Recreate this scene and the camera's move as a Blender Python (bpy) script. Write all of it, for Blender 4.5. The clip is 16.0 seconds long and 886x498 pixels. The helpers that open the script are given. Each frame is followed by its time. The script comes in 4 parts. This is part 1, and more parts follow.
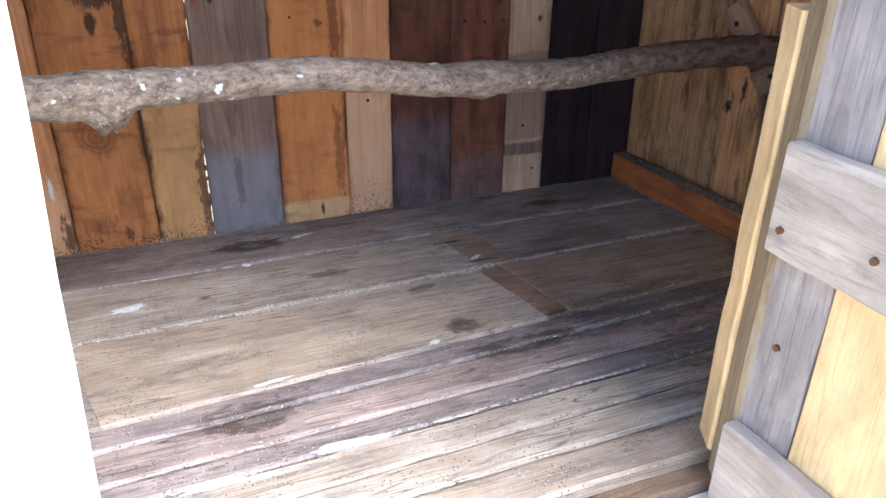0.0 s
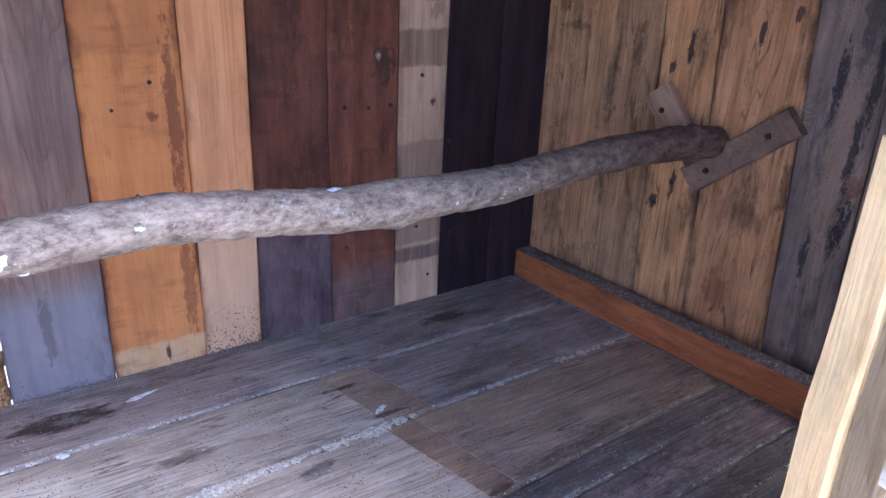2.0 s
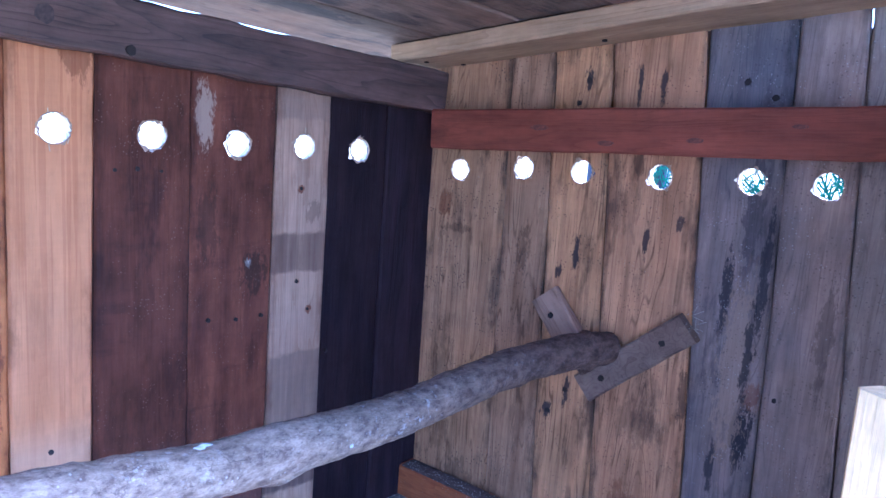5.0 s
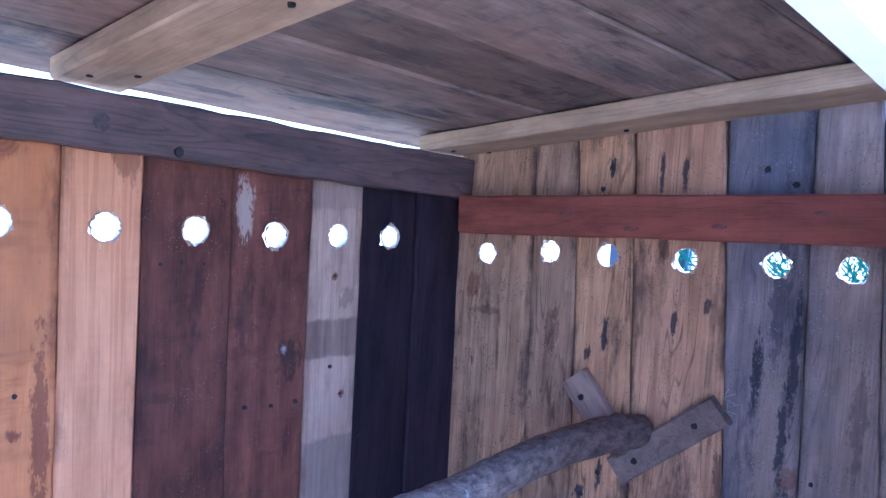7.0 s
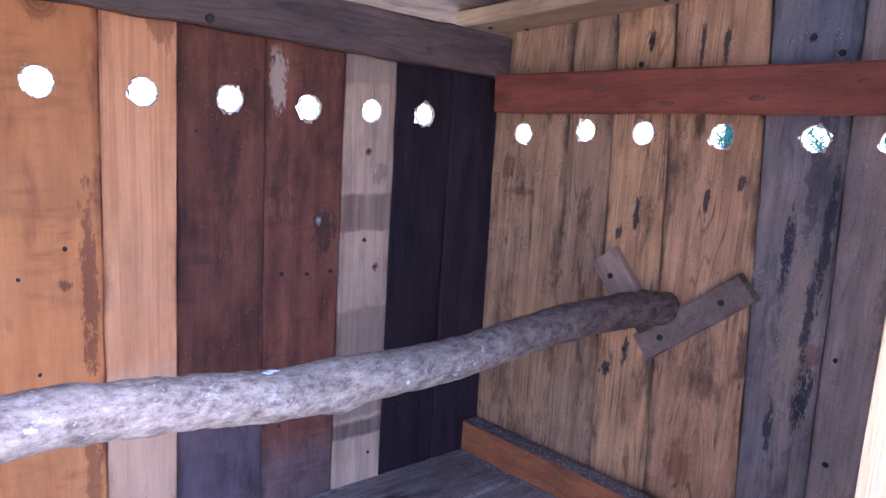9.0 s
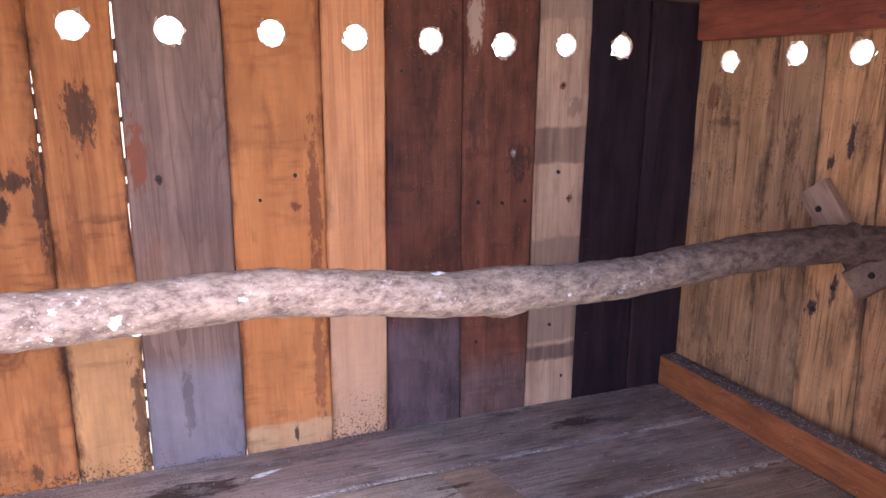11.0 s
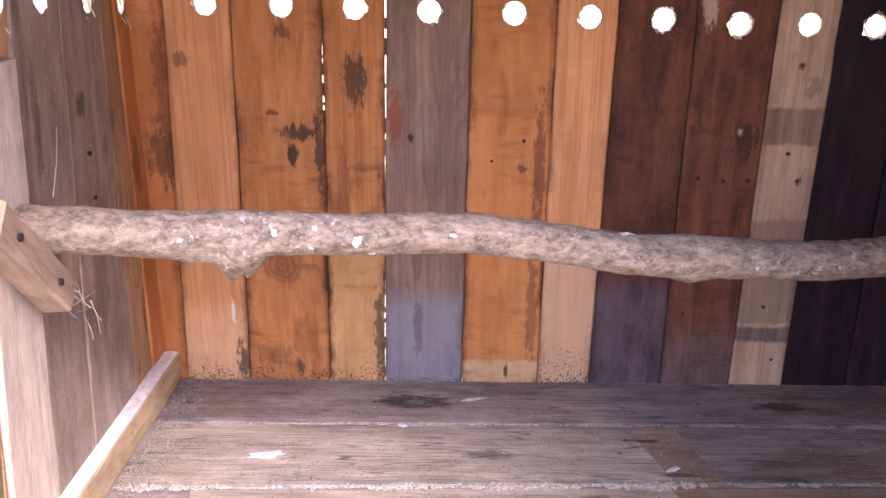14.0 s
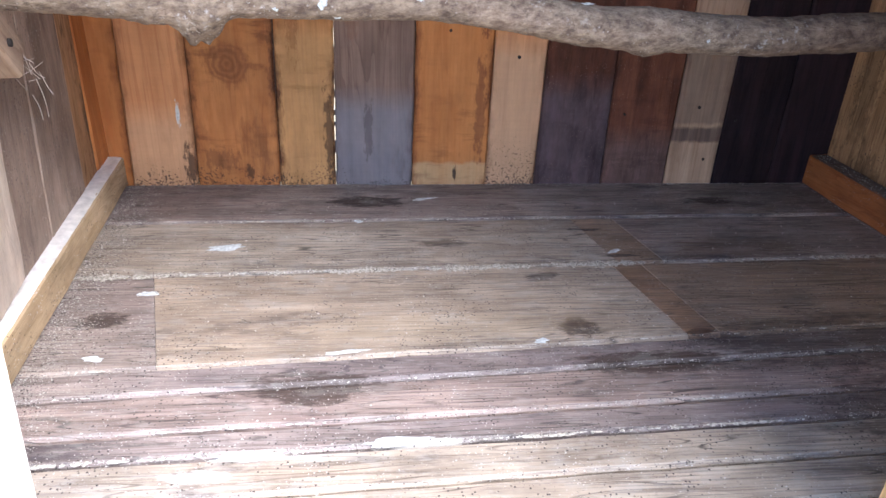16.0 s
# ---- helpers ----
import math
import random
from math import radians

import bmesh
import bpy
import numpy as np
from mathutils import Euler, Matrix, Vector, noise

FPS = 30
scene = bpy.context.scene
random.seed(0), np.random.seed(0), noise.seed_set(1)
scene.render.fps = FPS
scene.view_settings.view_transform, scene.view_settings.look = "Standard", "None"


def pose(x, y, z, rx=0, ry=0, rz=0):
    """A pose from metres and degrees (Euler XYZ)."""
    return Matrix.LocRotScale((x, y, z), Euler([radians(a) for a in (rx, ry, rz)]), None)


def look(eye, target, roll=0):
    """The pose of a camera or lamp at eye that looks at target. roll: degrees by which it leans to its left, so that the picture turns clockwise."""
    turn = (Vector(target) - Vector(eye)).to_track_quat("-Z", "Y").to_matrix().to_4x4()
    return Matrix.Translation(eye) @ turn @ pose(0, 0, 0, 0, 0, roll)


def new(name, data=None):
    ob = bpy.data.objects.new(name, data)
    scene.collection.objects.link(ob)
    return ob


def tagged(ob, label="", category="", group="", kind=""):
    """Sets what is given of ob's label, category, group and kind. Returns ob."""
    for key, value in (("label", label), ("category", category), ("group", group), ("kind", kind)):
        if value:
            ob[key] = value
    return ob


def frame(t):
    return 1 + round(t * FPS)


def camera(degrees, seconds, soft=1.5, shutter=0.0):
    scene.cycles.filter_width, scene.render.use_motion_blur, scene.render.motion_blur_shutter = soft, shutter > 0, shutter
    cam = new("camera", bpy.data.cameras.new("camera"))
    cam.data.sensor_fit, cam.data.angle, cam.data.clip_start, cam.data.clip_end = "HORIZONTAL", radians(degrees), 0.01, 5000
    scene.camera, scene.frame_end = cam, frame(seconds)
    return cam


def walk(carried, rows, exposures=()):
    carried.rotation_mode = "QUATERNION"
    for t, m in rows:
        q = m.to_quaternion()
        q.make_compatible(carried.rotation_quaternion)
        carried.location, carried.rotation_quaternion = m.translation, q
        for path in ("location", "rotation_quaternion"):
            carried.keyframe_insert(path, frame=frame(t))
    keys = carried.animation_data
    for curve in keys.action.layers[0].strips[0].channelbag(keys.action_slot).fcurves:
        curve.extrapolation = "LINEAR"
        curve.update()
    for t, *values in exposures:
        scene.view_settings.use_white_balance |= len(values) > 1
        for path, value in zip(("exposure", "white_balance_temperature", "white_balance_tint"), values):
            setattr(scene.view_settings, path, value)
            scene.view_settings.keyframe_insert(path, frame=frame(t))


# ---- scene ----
cam = camera(62.1, 16.0)
PATH = [
    (0, (0.081, -0.063, 0.662), (0.702, 1.604, -0.253), 0.2),
    (0.5, (0.106, 0.013, 0.652), (0.773, 1.67, -0.249), 0.8),
    (1, (0.112, 0.088, 0.634), (0.805, 1.727, -0.28), 1.3),
    (1.5, (0.12, 0.194, 0.649), (0.973, 1.77, -0.24), 1.9),
    (2, (0.131, 0.285, 0.666), (1.161, 1.802, -0.133), 2.6),
    (2.5, (0.141, 0.34, 0.659), (1.306, 1.799, -0.057), 3.0),
    (3, (0.142, 0.379, 0.661), (1.436, 1.787, 0.073), 3.9),
    (3.5, (0.149, 0.393, 0.663), (1.5, 1.774, 0.15), 4.8),
    (4, (0.164, 0.407, 0.669), (1.534, 1.781, 0.185), 4.3),
    (4.5, (0.173, 0.411, 0.679), (1.57, 1.78, 0.263), 3.9),
    (5, (0.168, 0.412, 0.687), (1.565, 1.806, 0.363), 4.2),
    (7.3, (0.131, 0.414, 0.719), (1.507, 1.859, 0.573), 3.2),
    (7.5, (0.133, 0.415, 0.711), (1.507, 1.857, 0.532), 3.4),
    (8, (0.131, 0.409, 0.692), (1.5, 1.843, 0.426), 3.8),
    (8.2, (0.135, 0.402, 0.683), (1.5, 1.831, 0.376), 4.0),
    (10.3, (0.178, 0.291, 0.644), (1.111, 2.001, 0.189), 2.0),
    (10.5, (0.178, 0.283, 0.64), (1.076, 2.012, 0.186), 1.7),
    (11, (0.198, 0.256, 0.642), (0.85, 2.07, 0.109), 0.2),
    (11.5, (0.23, 0.238, 0.639), (0.662, 2.108, 0.079), -1.2),
    (12, (0.26, 0.232, 0.644), (0.444, 2.133, 0.052), -2.6),
    (12.5, (0.261, 0.214, 0.644), (0.224, 2.131, 0.077), -2.3),
    (13, (0.252, 0.186, 0.643), (0.019, 2.089, 0.075), -1.7),
    (13.5, (0.242, 0.168, 0.647), (0.089, 2.075, 0.063), -0.3),
    (14, (0.238, 0.123, 0.653), (0.216, 2.03, 0.05), 0.3),
    (14.5, (0.225, 0.069, 0.66), (0.313, 1.956, 0.001), -0.2),
    (15, (0.205, 0.05, 0.639), (0.351, 1.889, -0.132), 0.4),
    (15.5, (0.191, 0.064, 0.585), (0.367, 1.841, -0.316), 1.5),
    (16, (0.187, 0.064, 0.566), (0.373, 1.813, -0.386), 2.2),
]
walk(cam, [(t, look(eye, target, roll)) for t, eye, target, roll in PATH],
     exposures=[(0, 2.37, 5850, 11), (1.5, 2.76, 5450, 16), (2.5, 2.98, 4500, 21), (3.5, 3.05, 4150, 21), (5.0, 3.33, 4020, 21), (7.5, 3.37, 3900, 22), (8.2, 3.33, 4050, 23),
                (10.3, 3.34, 5750, 33), (11, 3.22, 6050, 35), (11.5, 3.12, 6200, 36), (12, 2.95, 6200, 37), (13.5, 2.93, 6450, 35), (14.5, 2.95, 6200, 30), (15, 2.86, 6050, 22), (15.5, 2.64, 5900, 15), (16, 2.42, 5900, 13)])

# ---- light ----
SUN_ELEVATION, SUN_AZIMUTH = 56, 146      # degrees; azimuth from +y towards +x
world = bpy.data.worlds.new("sky")
scene.world = world
world.use_nodes = True
wn = world.node_tree.nodes
sky = wn.new("ShaderNodeTexSky")
sky.sky_type = 'NISHITA'
sky.sun_disc = False
sky.sun_elevation = radians(SUN_ELEVATION)
sky.sun_rotation = radians(SUN_AZIMUTH)
wn["Background"].inputs["Strength"].default_value = 0.15
world.node_tree.links.new(sky.outputs[0], wn["Background"].inputs["Color"])
sun_data = bpy.data.lights.new("sun", 'SUN')
sun_data.energy, sun_data.angle, sun_data.color = 3.0, radians(44), (1.0, 0.95, 0.89)
sun = new("sun", sun_data)
sx = math.cos(radians(SUN_ELEVATION)) * math.sin(radians(SUN_AZIMUTH))
sy = math.cos(radians(SUN_ELEVATION)) * math.cos(radians(SUN_AZIMUTH))
sun.matrix_world = look((0, 0, 0), (-sx, -sy, -math.sin(radians(SUN_ELEVATION))))


# ---- materials ----
class Tree:
    """Short hand for node trees."""

    def __init__(self, name):
        self.mat = bpy.data.materials.new(name)
        self.mat.use_nodes = True
        self.t = self.mat.node_tree
        self.bsdf = self.t.nodes["Principled BSDF"]

    def n(self, kind, **props):
        node = self.t.nodes.new(kind)
        for k, v in props.items():
            if k == "op":
                node.operation = v
            elif k == "blend":
                node.data_type = 'RGBA'
                node.blend_type = v
            else:
                node.inputs[k.replace("_", " ")].default_value = v
        return node

    def link(self, a, b):
        self.t.links.new(a, b)

    def math(self, op, a, b=None, clamp=False):
        m = self.n("ShaderNodeMath", op=op)
        m.use_clamp = clamp
        for i, v in enumerate((a, b)):
            if v is None:
                continue
            if isinstance(v, (int, float)):
                m.inputs[i].default_value = v
            else:
                self.link(v, m.inputs[i])
        return m.outputs[0]

    def span(self, v, a, b, lo=0.0, hi=1.0):
        m = self.n("ShaderNodeMapRange")
        for i, w in enumerate((a, b, lo, hi)):
            m.inputs[i + 1].default_value = w
        self.link(v, m.inputs[0])
        return m.outputs[0]

    def mix(self, f, a, b, blend='MIX'):
        m = self.n("ShaderNodeMix", blend=blend)
        for v, i in ((f, 0), (a, 6), (b, 7)):
            if isinstance(v, (int, float)):
                m.inputs[i].default_value = v
            elif isinstance(v, tuple):
                m.inputs[i].default_value = (*v, 1)
            else:
                self.link(v, m.inputs[i])
        return m.outputs[2]

    def noise(self, vec, scale, detail=4, rough=0.55):
        m = self.n("ShaderNodeTexNoise", Scale=scale, Detail=detail, Roughness=rough)
        self.link(vec, m.inputs["Vector"])
        return m.outputs["Fac"]

    def stretch(self, vec, sx, sy, sz):
        m = self.n("ShaderNodeVectorMath", op='MULTIPLY')
        m.inputs[1].default_value = (sx, sy, sz)
        self.link(vec, m.inputs[0])
        return m.outputs[0]


def wood(name, light, dark, stain=(0.03, 0.02, 0.015), stain_amount=0.5, grain=1.0, rough=0.75, bands=(), speck=0.0,
         speck_colour=(0.75, 0.73, 0.7), along='z', blotch=None, blotch_amount=0.0, rings=0.35, low=None, dirt=0.0,
         spots=(), stripes=0.0, knots=0.6, spec=0.3, mottle=0.25, fibre=0.5, lines=0.25, pepper=0.0,
         edges=None, edge_dark=0.0, mould=None, cross=0.0, knot_rings=(), bump_depth=0.003, streak=None, stripe_scale=150, islands=False):
    """Sawn timber with the grain along one axis of the piece. bands: (height, thickness, colour, amount) left by old
    cross-boards.
    edges: the board's two edges at its foot and 0.53 m up; edge_dark: ragged darkening along them. mould: (height,
    amount): black specks on the foot.
    cross: smears across the grain. knot_rings: (x, z, radius) of large round knots. streak: colour of the grain lines.
    low: (height, colour, amount): weathered or bleached foot of the boards, bluish where sky light is painted in.
    spots: (x, z or y, half width, half height, colour, amount): stains, and floor shade painted as patches."""
    k = Tree(name)
    co = k.n("ShaderNodeTexCoord").outputs["Object"]
    rnd = k.n("ShaderNodeObjectInfo").outputs["Random"]
    off = k.n("ShaderNodeCombineXYZ")
    k.link(k.math('MULTIPLY', rnd, 37.0), off.inputs[0])
    k.link(k.math('MULTIPLY', rnd, 91.0), off.inputs[1])
    k.link(k.math('MULTIPLY', rnd, 53.0), off.inputs[2])
    add = k.n("ShaderNodeVectorMath", op='ADD')
    k.link(co, add.inputs[0])
    k.link(off.outputs[0], add.inputs[1])
    p = add.outputs[0]
    s = {'x': (0.05, 1, 1), 'y': (1, 0.05, 1), 'z': (1, 1, 0.05)}[along]
    g = k.stretch(p, *s)
    warp = k.noise(k.stretch(p, *[0.35 + 0.65 * v for v in s]), 9, 2)
    fine = k.noise(g, 260 * grain, 5, 0.65)
    wide = k.noise(k.stretch(p, *[1 if v == 1 else 0.11 for v in s]), 38 * grain, 4, 0.55)
    wv = k.n("ShaderNodeTexNoise", Scale=26 * grain, Detail=1.0, Distortion=0.6)
    k.link(g, wv.inputs["Vector"])
    ring = k.math('FRACT', k.math('ADD', k.math('MULTIPLY', wv.outputs["Fac"], 13.0), k.math('MULTIPLY', warp, 2.0)))
    ring = k.math('POWER', ring, 5.0)
    tone = k.math('ADD', k.math('MULTIPLY', fine, 0.45 * fibre), k.math('MULTIPLY', wide, 1 - 0.45 * fibre))
    tone = k.span(tone, 0.28, 0.72)
    tone = k.math('ADD', tone, k.math('MULTIPLY', ring, -1.9 * rings), True)
    col = k.mix(tone, dark, light)
    if lines:
        lw = k.noise(k.stretch(p, *[1 if v == 1 else 0.07 for v in s]), 11, 3, 0.45)
        lf = k.math('ABSOLUTE', k.math('SUBTRACT', k.math('FRACT', k.math('MULTIPLY', lw, 34.0)), 0.5))
        lf = k.math('MULTIPLY', k.span(lf, 0.11, 0.03), k.span(k.noise(p, 14, 3), 0.42, 0.6))
        col = k.mix(k.math('MULTIPLY', lf, lines), col, tuple(0.4 * c for c in dark))
    if stripes:
        fib = k.noise(k.stretch(p, *[1 if v == 1 else 0.012 for v in s]), stripe_scale, 2)
        col = k.mix(k.math('MULTIPLY', k.span(fib, 0.52, 0.57), stripes), col, streak or tuple(0.55 * c for c in dark))
    if blotch:
        b = k.span(k.noise(k.stretch(p, *[0.4 + 0.6 * v for v in s]), 7, 3), 0.45, 0.65)
        col = k.mix(k.math('MULTIPLY', b, blotch_amount), col, blotch)
    z = k.n("ShaderNodeSeparateXYZ")
    k.link(co, z.inputs[0])
    wob = k.math('ADD', z.outputs[2], k.math('MULTIPLY', k.math('SUBTRACT', k.noise(p, 30, 3), 0.5), 0.02))
    for height, thick, colour, amount in bands:
        d = k.math('ABSOLUTE', k.math('SUBTRACT', wob, height))
        f = k.span(d, thick / 2, thick / 2 - 0.006)
        f = k.math('MULTIPLY', f, k.span(k.noise(g, 60, 3), 0.25, 0.6, 0.55, 1.0))
        col = k.mix(k.math('MULTIPLY', f, amount), col, colour)
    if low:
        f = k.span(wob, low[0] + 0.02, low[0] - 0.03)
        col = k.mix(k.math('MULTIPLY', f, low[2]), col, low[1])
    across = {'x': (1, 0.06, 0.06), 'y': (0.06, 1, 0.06), 'z': (0.06, 0.06, 1)}[along]
    saw = k.span(k.noise(k.stretch(p, *across), 170, 4, 0.6), 0.3, 0.7, 0.972, 1.026)
    mot = k.span(k.noise(k.stretch(p, *[0.35 + 0.65 * v for v in s]), 26, 7, 0.66), 0.3, 0.7, 1 - mottle, 1 + mottle)
    shade = k.n("ShaderNodeCombineColor")
    sm = k.math('MULTIPLY', saw, mot)
    for q in range(3):
        k.link(sm, shade.inputs[q])
    col = k.mix(1.0, col, shade.outputs[0], 'MULTIPLY')
    if cross:
        sm2 = k.noise(k.stretch(p, *[0.22 if v == 1 else 1 for v in s]), 55, 5, 0.6)
        gate = k.span(k.noise(p, 6, 2), 0.45, 0.6)
        col = k.mix(k.math('MULTIPLY', k.math('MULTIPLY', k.span(sm2, 0.52, 0.64), gate), cross), col, stain)
    # long water stains and darker smudges
    st = k.span(k.noise(k.stretch(p, *[0.25 + 0.75 * v for v in s]), 16, 8, 0.68), 0.56, 0.66)
    col = k.mix(k.math('MULTIPLY', st, stain_amount), col, stain)
    # knots
    kn = k.n("ShaderNodeTexVoronoi", Scale=5.5)
    kn.inputs["Randomness"].default_value = 1.0
    k.link(k.stretch(p, *[0.55 + 0.45 * v for v in s]), kn.inputs["Vector"])
    kd = k.math('ADD', kn.outputs["Distance"], k.math('MULTIPLY', k.noise(p, 60, 2), 0.05))
    kf = k.span(kd, 0.115, 0.06)
    col = k.mix(k.math('MULTIPLY', kf, knots), col, tuple(0.45 * c for c in dark))
    ragged = k.math('MULTIPLY', k.math('SUBTRACT', k.noise(k.stretch(p, *[0.3 + 0.7 * v for v in s]), 110, 7, 0.75), 0.5), 4.2 if along == 'z' else 3.0)
    for sx, sz, hw, hh, colour, amount in spots:
        dx = k.math('POWER', k.math('ABSOLUTE', k.math('DIVIDE', k.math('SUBTRACT', z.outputs[0], sx), hw)), 2.0)
        dz = k.math('POWER', k.math('ABSOLUTE', k.math('DIVIDE', k.math('SUBTRACT', z.outputs[2 if along == 'z' else 1], sz), hh)), 2.0)
        d = k.math('ADD', k.math('SQRT', k.math('ADD', dx, dz)), ragged)
        col = k.mix(k.math('MULTIPLY', k.span(d, 1.1, 0.75), amount), col, colour)
    for sx, sz, r in knot_rings:
        dx = k.math('POWER', k.math('ABSOLUTE', k.math('SUBTRACT', z.outputs[0], sx)), 2.0)
        dz = k.math('POWER', k.math('ABSOLUTE', k.math('SUBTRACT', z.outputs[2], sz)), 2.0)
        d = k.math('DIVIDE', k.math('SQRT', k.math('ADD', dx, dz)), r)
        d = k.math('ADD', d, k.math('MULTIPLY', k.math('SUBTRACT', k.noise(p, 34, 4), 0.5), 0.7))
        yr = k.span(k.math('ABSOLUTE', k.math('SUBTRACT', k.math('FRACT', k.math('MULTIPLY', d, 3.2)), 0.5)), 0.05, 0.4, 0.2, 0.55)
        col = k.mix(k.math('MULTIPLY', k.span(d, 1.05, 0.85), yr), col, (0.13, 0.042, 0.014))
    if edges and edge_dark:
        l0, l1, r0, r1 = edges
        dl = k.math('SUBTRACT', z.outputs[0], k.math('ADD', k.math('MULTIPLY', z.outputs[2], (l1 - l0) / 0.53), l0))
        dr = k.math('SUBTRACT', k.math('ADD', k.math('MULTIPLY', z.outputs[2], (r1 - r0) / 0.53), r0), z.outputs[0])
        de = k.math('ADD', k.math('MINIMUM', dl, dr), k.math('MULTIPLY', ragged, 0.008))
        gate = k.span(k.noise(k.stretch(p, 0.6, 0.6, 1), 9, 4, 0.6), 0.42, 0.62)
        col = k.mix(k.math('MULTIPLY', k.math('MULTIPLY', k.span(de, 0.013, 0.002), gate), edge_dark), col, stain)
    if mould:
        near = k.span(k.math('ADD', z.outputs[2], k.math('MULTIPLY', k.math('SUBTRACT', k.noise(p, 24, 4), 0.5), 0.12)), mould[0], 0.0, 0.72, 0.5)
        f = k.span(k.math('SUBTRACT', k.noise(p, 210, 5, 0.7), near), 0.0, 0.03)
        col = k.mix(k.math('MULTIPLY', f, mould[1]), col, (0.02, 0.016, 0.016))
    if dirt:
        df = k.span(k.noise(k.stretch(p, *[0.3 + 0.7 * v for v in s]), 60, 9, 0.75), 0.51, 0.58)
        col = k.mix(k.math('MULTIPLY', df, dirt), col, (0.36, 0.34, 0.31))
    if pepper:
        pp = k.n("ShaderNodeTexVoronoi", Scale=150)
        k.link(k.stretch(p, 1.13, 1.07, 1.21), pp.inputs["Vector"])
        f = k.math('MULTIPLY', k.span(pp.outputs["Distance"], 0.24, 0.16), k.span(k.noise(p, 17, 4, 0.6), 0.47, 0.56))
        col = k.mix(k.math('MULTIPLY', f, pepper), col, (0.035, 0.026, 0.024))
    if speck:
        sp = k.n("ShaderNodeTexVoronoi", Scale=210)
        k.link(p, sp.inputs["Vector"])
        f = k.span(sp.outputs["Distance"], 0.2, 0.12)
        f = k.math('MULTIPLY', f, k.span(k.noise(p, 23, 3), 0.48, 0.62))
        col = k.mix(k.math('MULTIPLY', f, speck), col, speck_colour)
    if islands:
        isl = k.n("ShaderNodeCombineColor")
        tone_i = k.span(k.n("ShaderNodeNewGeometry").outputs["Random Per Island"], 0, 1, 0.68, 1.3)
        for q in range(3):
            k.link(tone_i, isl.inputs[q])
        col = k.mix(1.0, col, isl.outputs[0], 'MULTIPLY')
    k.link(col, k.bsdf.inputs["Base Color"])
    r = k.span(fine, 0.3, 0.7, rough + 0.1, rough - 0.1)
    k.link(r, k.bsdf.inputs["Roughness"])
    k.bsdf.inputs["Specular IOR Level"].default_value = spec
    bump = k.n("ShaderNodeBump", Strength=0.5, Distance=bump_depth)
    hgt = k.math('ADD', k.math('MULTIPLY', fine, 0.7), k.math('MULTIPLY', ring, -0.25))
    k.link(hgt, bump.inputs["Height"])
    k.link(bump.outputs[0], k.bsdf.inputs["Normal"])
    return k.mat


def plain(name, colour, rough=0.7, metal=0.0, vary=0.25, scale=40):
    k = Tree(name)
    co = k.n("ShaderNodeTexCoord").outputs["Object"]
    f = k.span(k.noise(co, scale, 5), 0.3, 0.7)
    k.link(k.mix(f, tuple(c * (1 - vary) for c in colour), tuple(min(1, c * (1 + vary)) for c in colour)), k.bsdf.inputs["Base Color"])
    k.bsdf.inputs["Roughness"].default_value = rough
    k.bsdf.inputs["Metallic"].default_value = metal
    bump = k.n("ShaderNodeBump", Strength=0.3, Distance=0.002)
    k.link(k.noise(co, scale * 5, 4), bump.inputs["Height"])
    k.link(bump.outputs[0], k.bsdf.inputs["Normal"])
    return k.mat


SOOT_AND_SHADE, RUST, CHALK, DEEP = (0.03, 0.017, 0.012), (0.16, 0.05, 0.02), (0.6, 0.58, 0.54), (0.012, 0.014, 0.024)


def orange(name, **kw):
    return wood(name, (0.56, 0.225, 0.07), (0.39, 0.132, 0.036), stain=(0.12, 0.034, 0.011), stain_amount=0.4, rings=0.06, fibre=0.25, lines=0.12, mottle=0.16, cross=0.35, edge_dark=0.9, **kw)


def amber(name, **kw):
    return wood(name, (0.50, 0.205, 0.068), (0.33, 0.112, 0.032), stain=(0.08, 0.026, 0.010), stain_amount=0.45, rings=0.08, fibre=0.25, lines=0.2, mottle=0.2, cross=0.5, edge_dark=1.0, **kw)


def straw(name, **kw):
    return wood(name, (0.66, 0.31, 0.14), (0.52, 0.22, 0.088), stain=(0.17, 0.07, 0.027), stain_amount=0.2, rings=0.1, stripes=0.4, streak=(0.42, 0.15, 0.055), fibre=0.2, lines=0.1, mottle=0.1, edge_dark=0.6, **kw)


def brown(name, k=1.0, **kw):
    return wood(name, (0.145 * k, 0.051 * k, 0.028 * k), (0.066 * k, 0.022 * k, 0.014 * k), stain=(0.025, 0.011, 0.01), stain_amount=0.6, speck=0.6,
                speck_colour=(0.3, 0.2, 0.15), knots=0.3, spec=0.22, mottle=0.4, rings=0.04, fibre=0.15, lines=0.1, cross=0.3, edge_dark=0.6, **kw)


def black(name, k=1.0, **kw):
    return wood(name, (0.024 * k, 0.0132 * k, 0.0155 * k), (0.010 * k, 0.0065 * k, 0.009 * k), stain=(0.008, 0.005, 0.006), stain_amount=0.5, rings=0.2, speck=0.15,
                speck_colour=(0.12, 0.08, 0.07), spec=0.15, fibre=0.2, lines=0.1, **kw)


def tan(name, tint=(1, 1, 1), **kw):
    return wood(name, tuple(a * b for a, b in zip((0.55, 0.325, 0.168), tint)), tuple(a * b for a, b in zip((0.29, 0.15, 0.072), tint)), stain=(0.06, 0.036, 0.025), stain_amount=0.7, speck=0.35,
                speck_colour=(0.46, 0.38, 0.3), rings=0.12, stripes=0.3, fibre=0.5, mottle=0.24, lines=0.8, edge_dark=0.8, **{"pepper": 0.6, **kw})


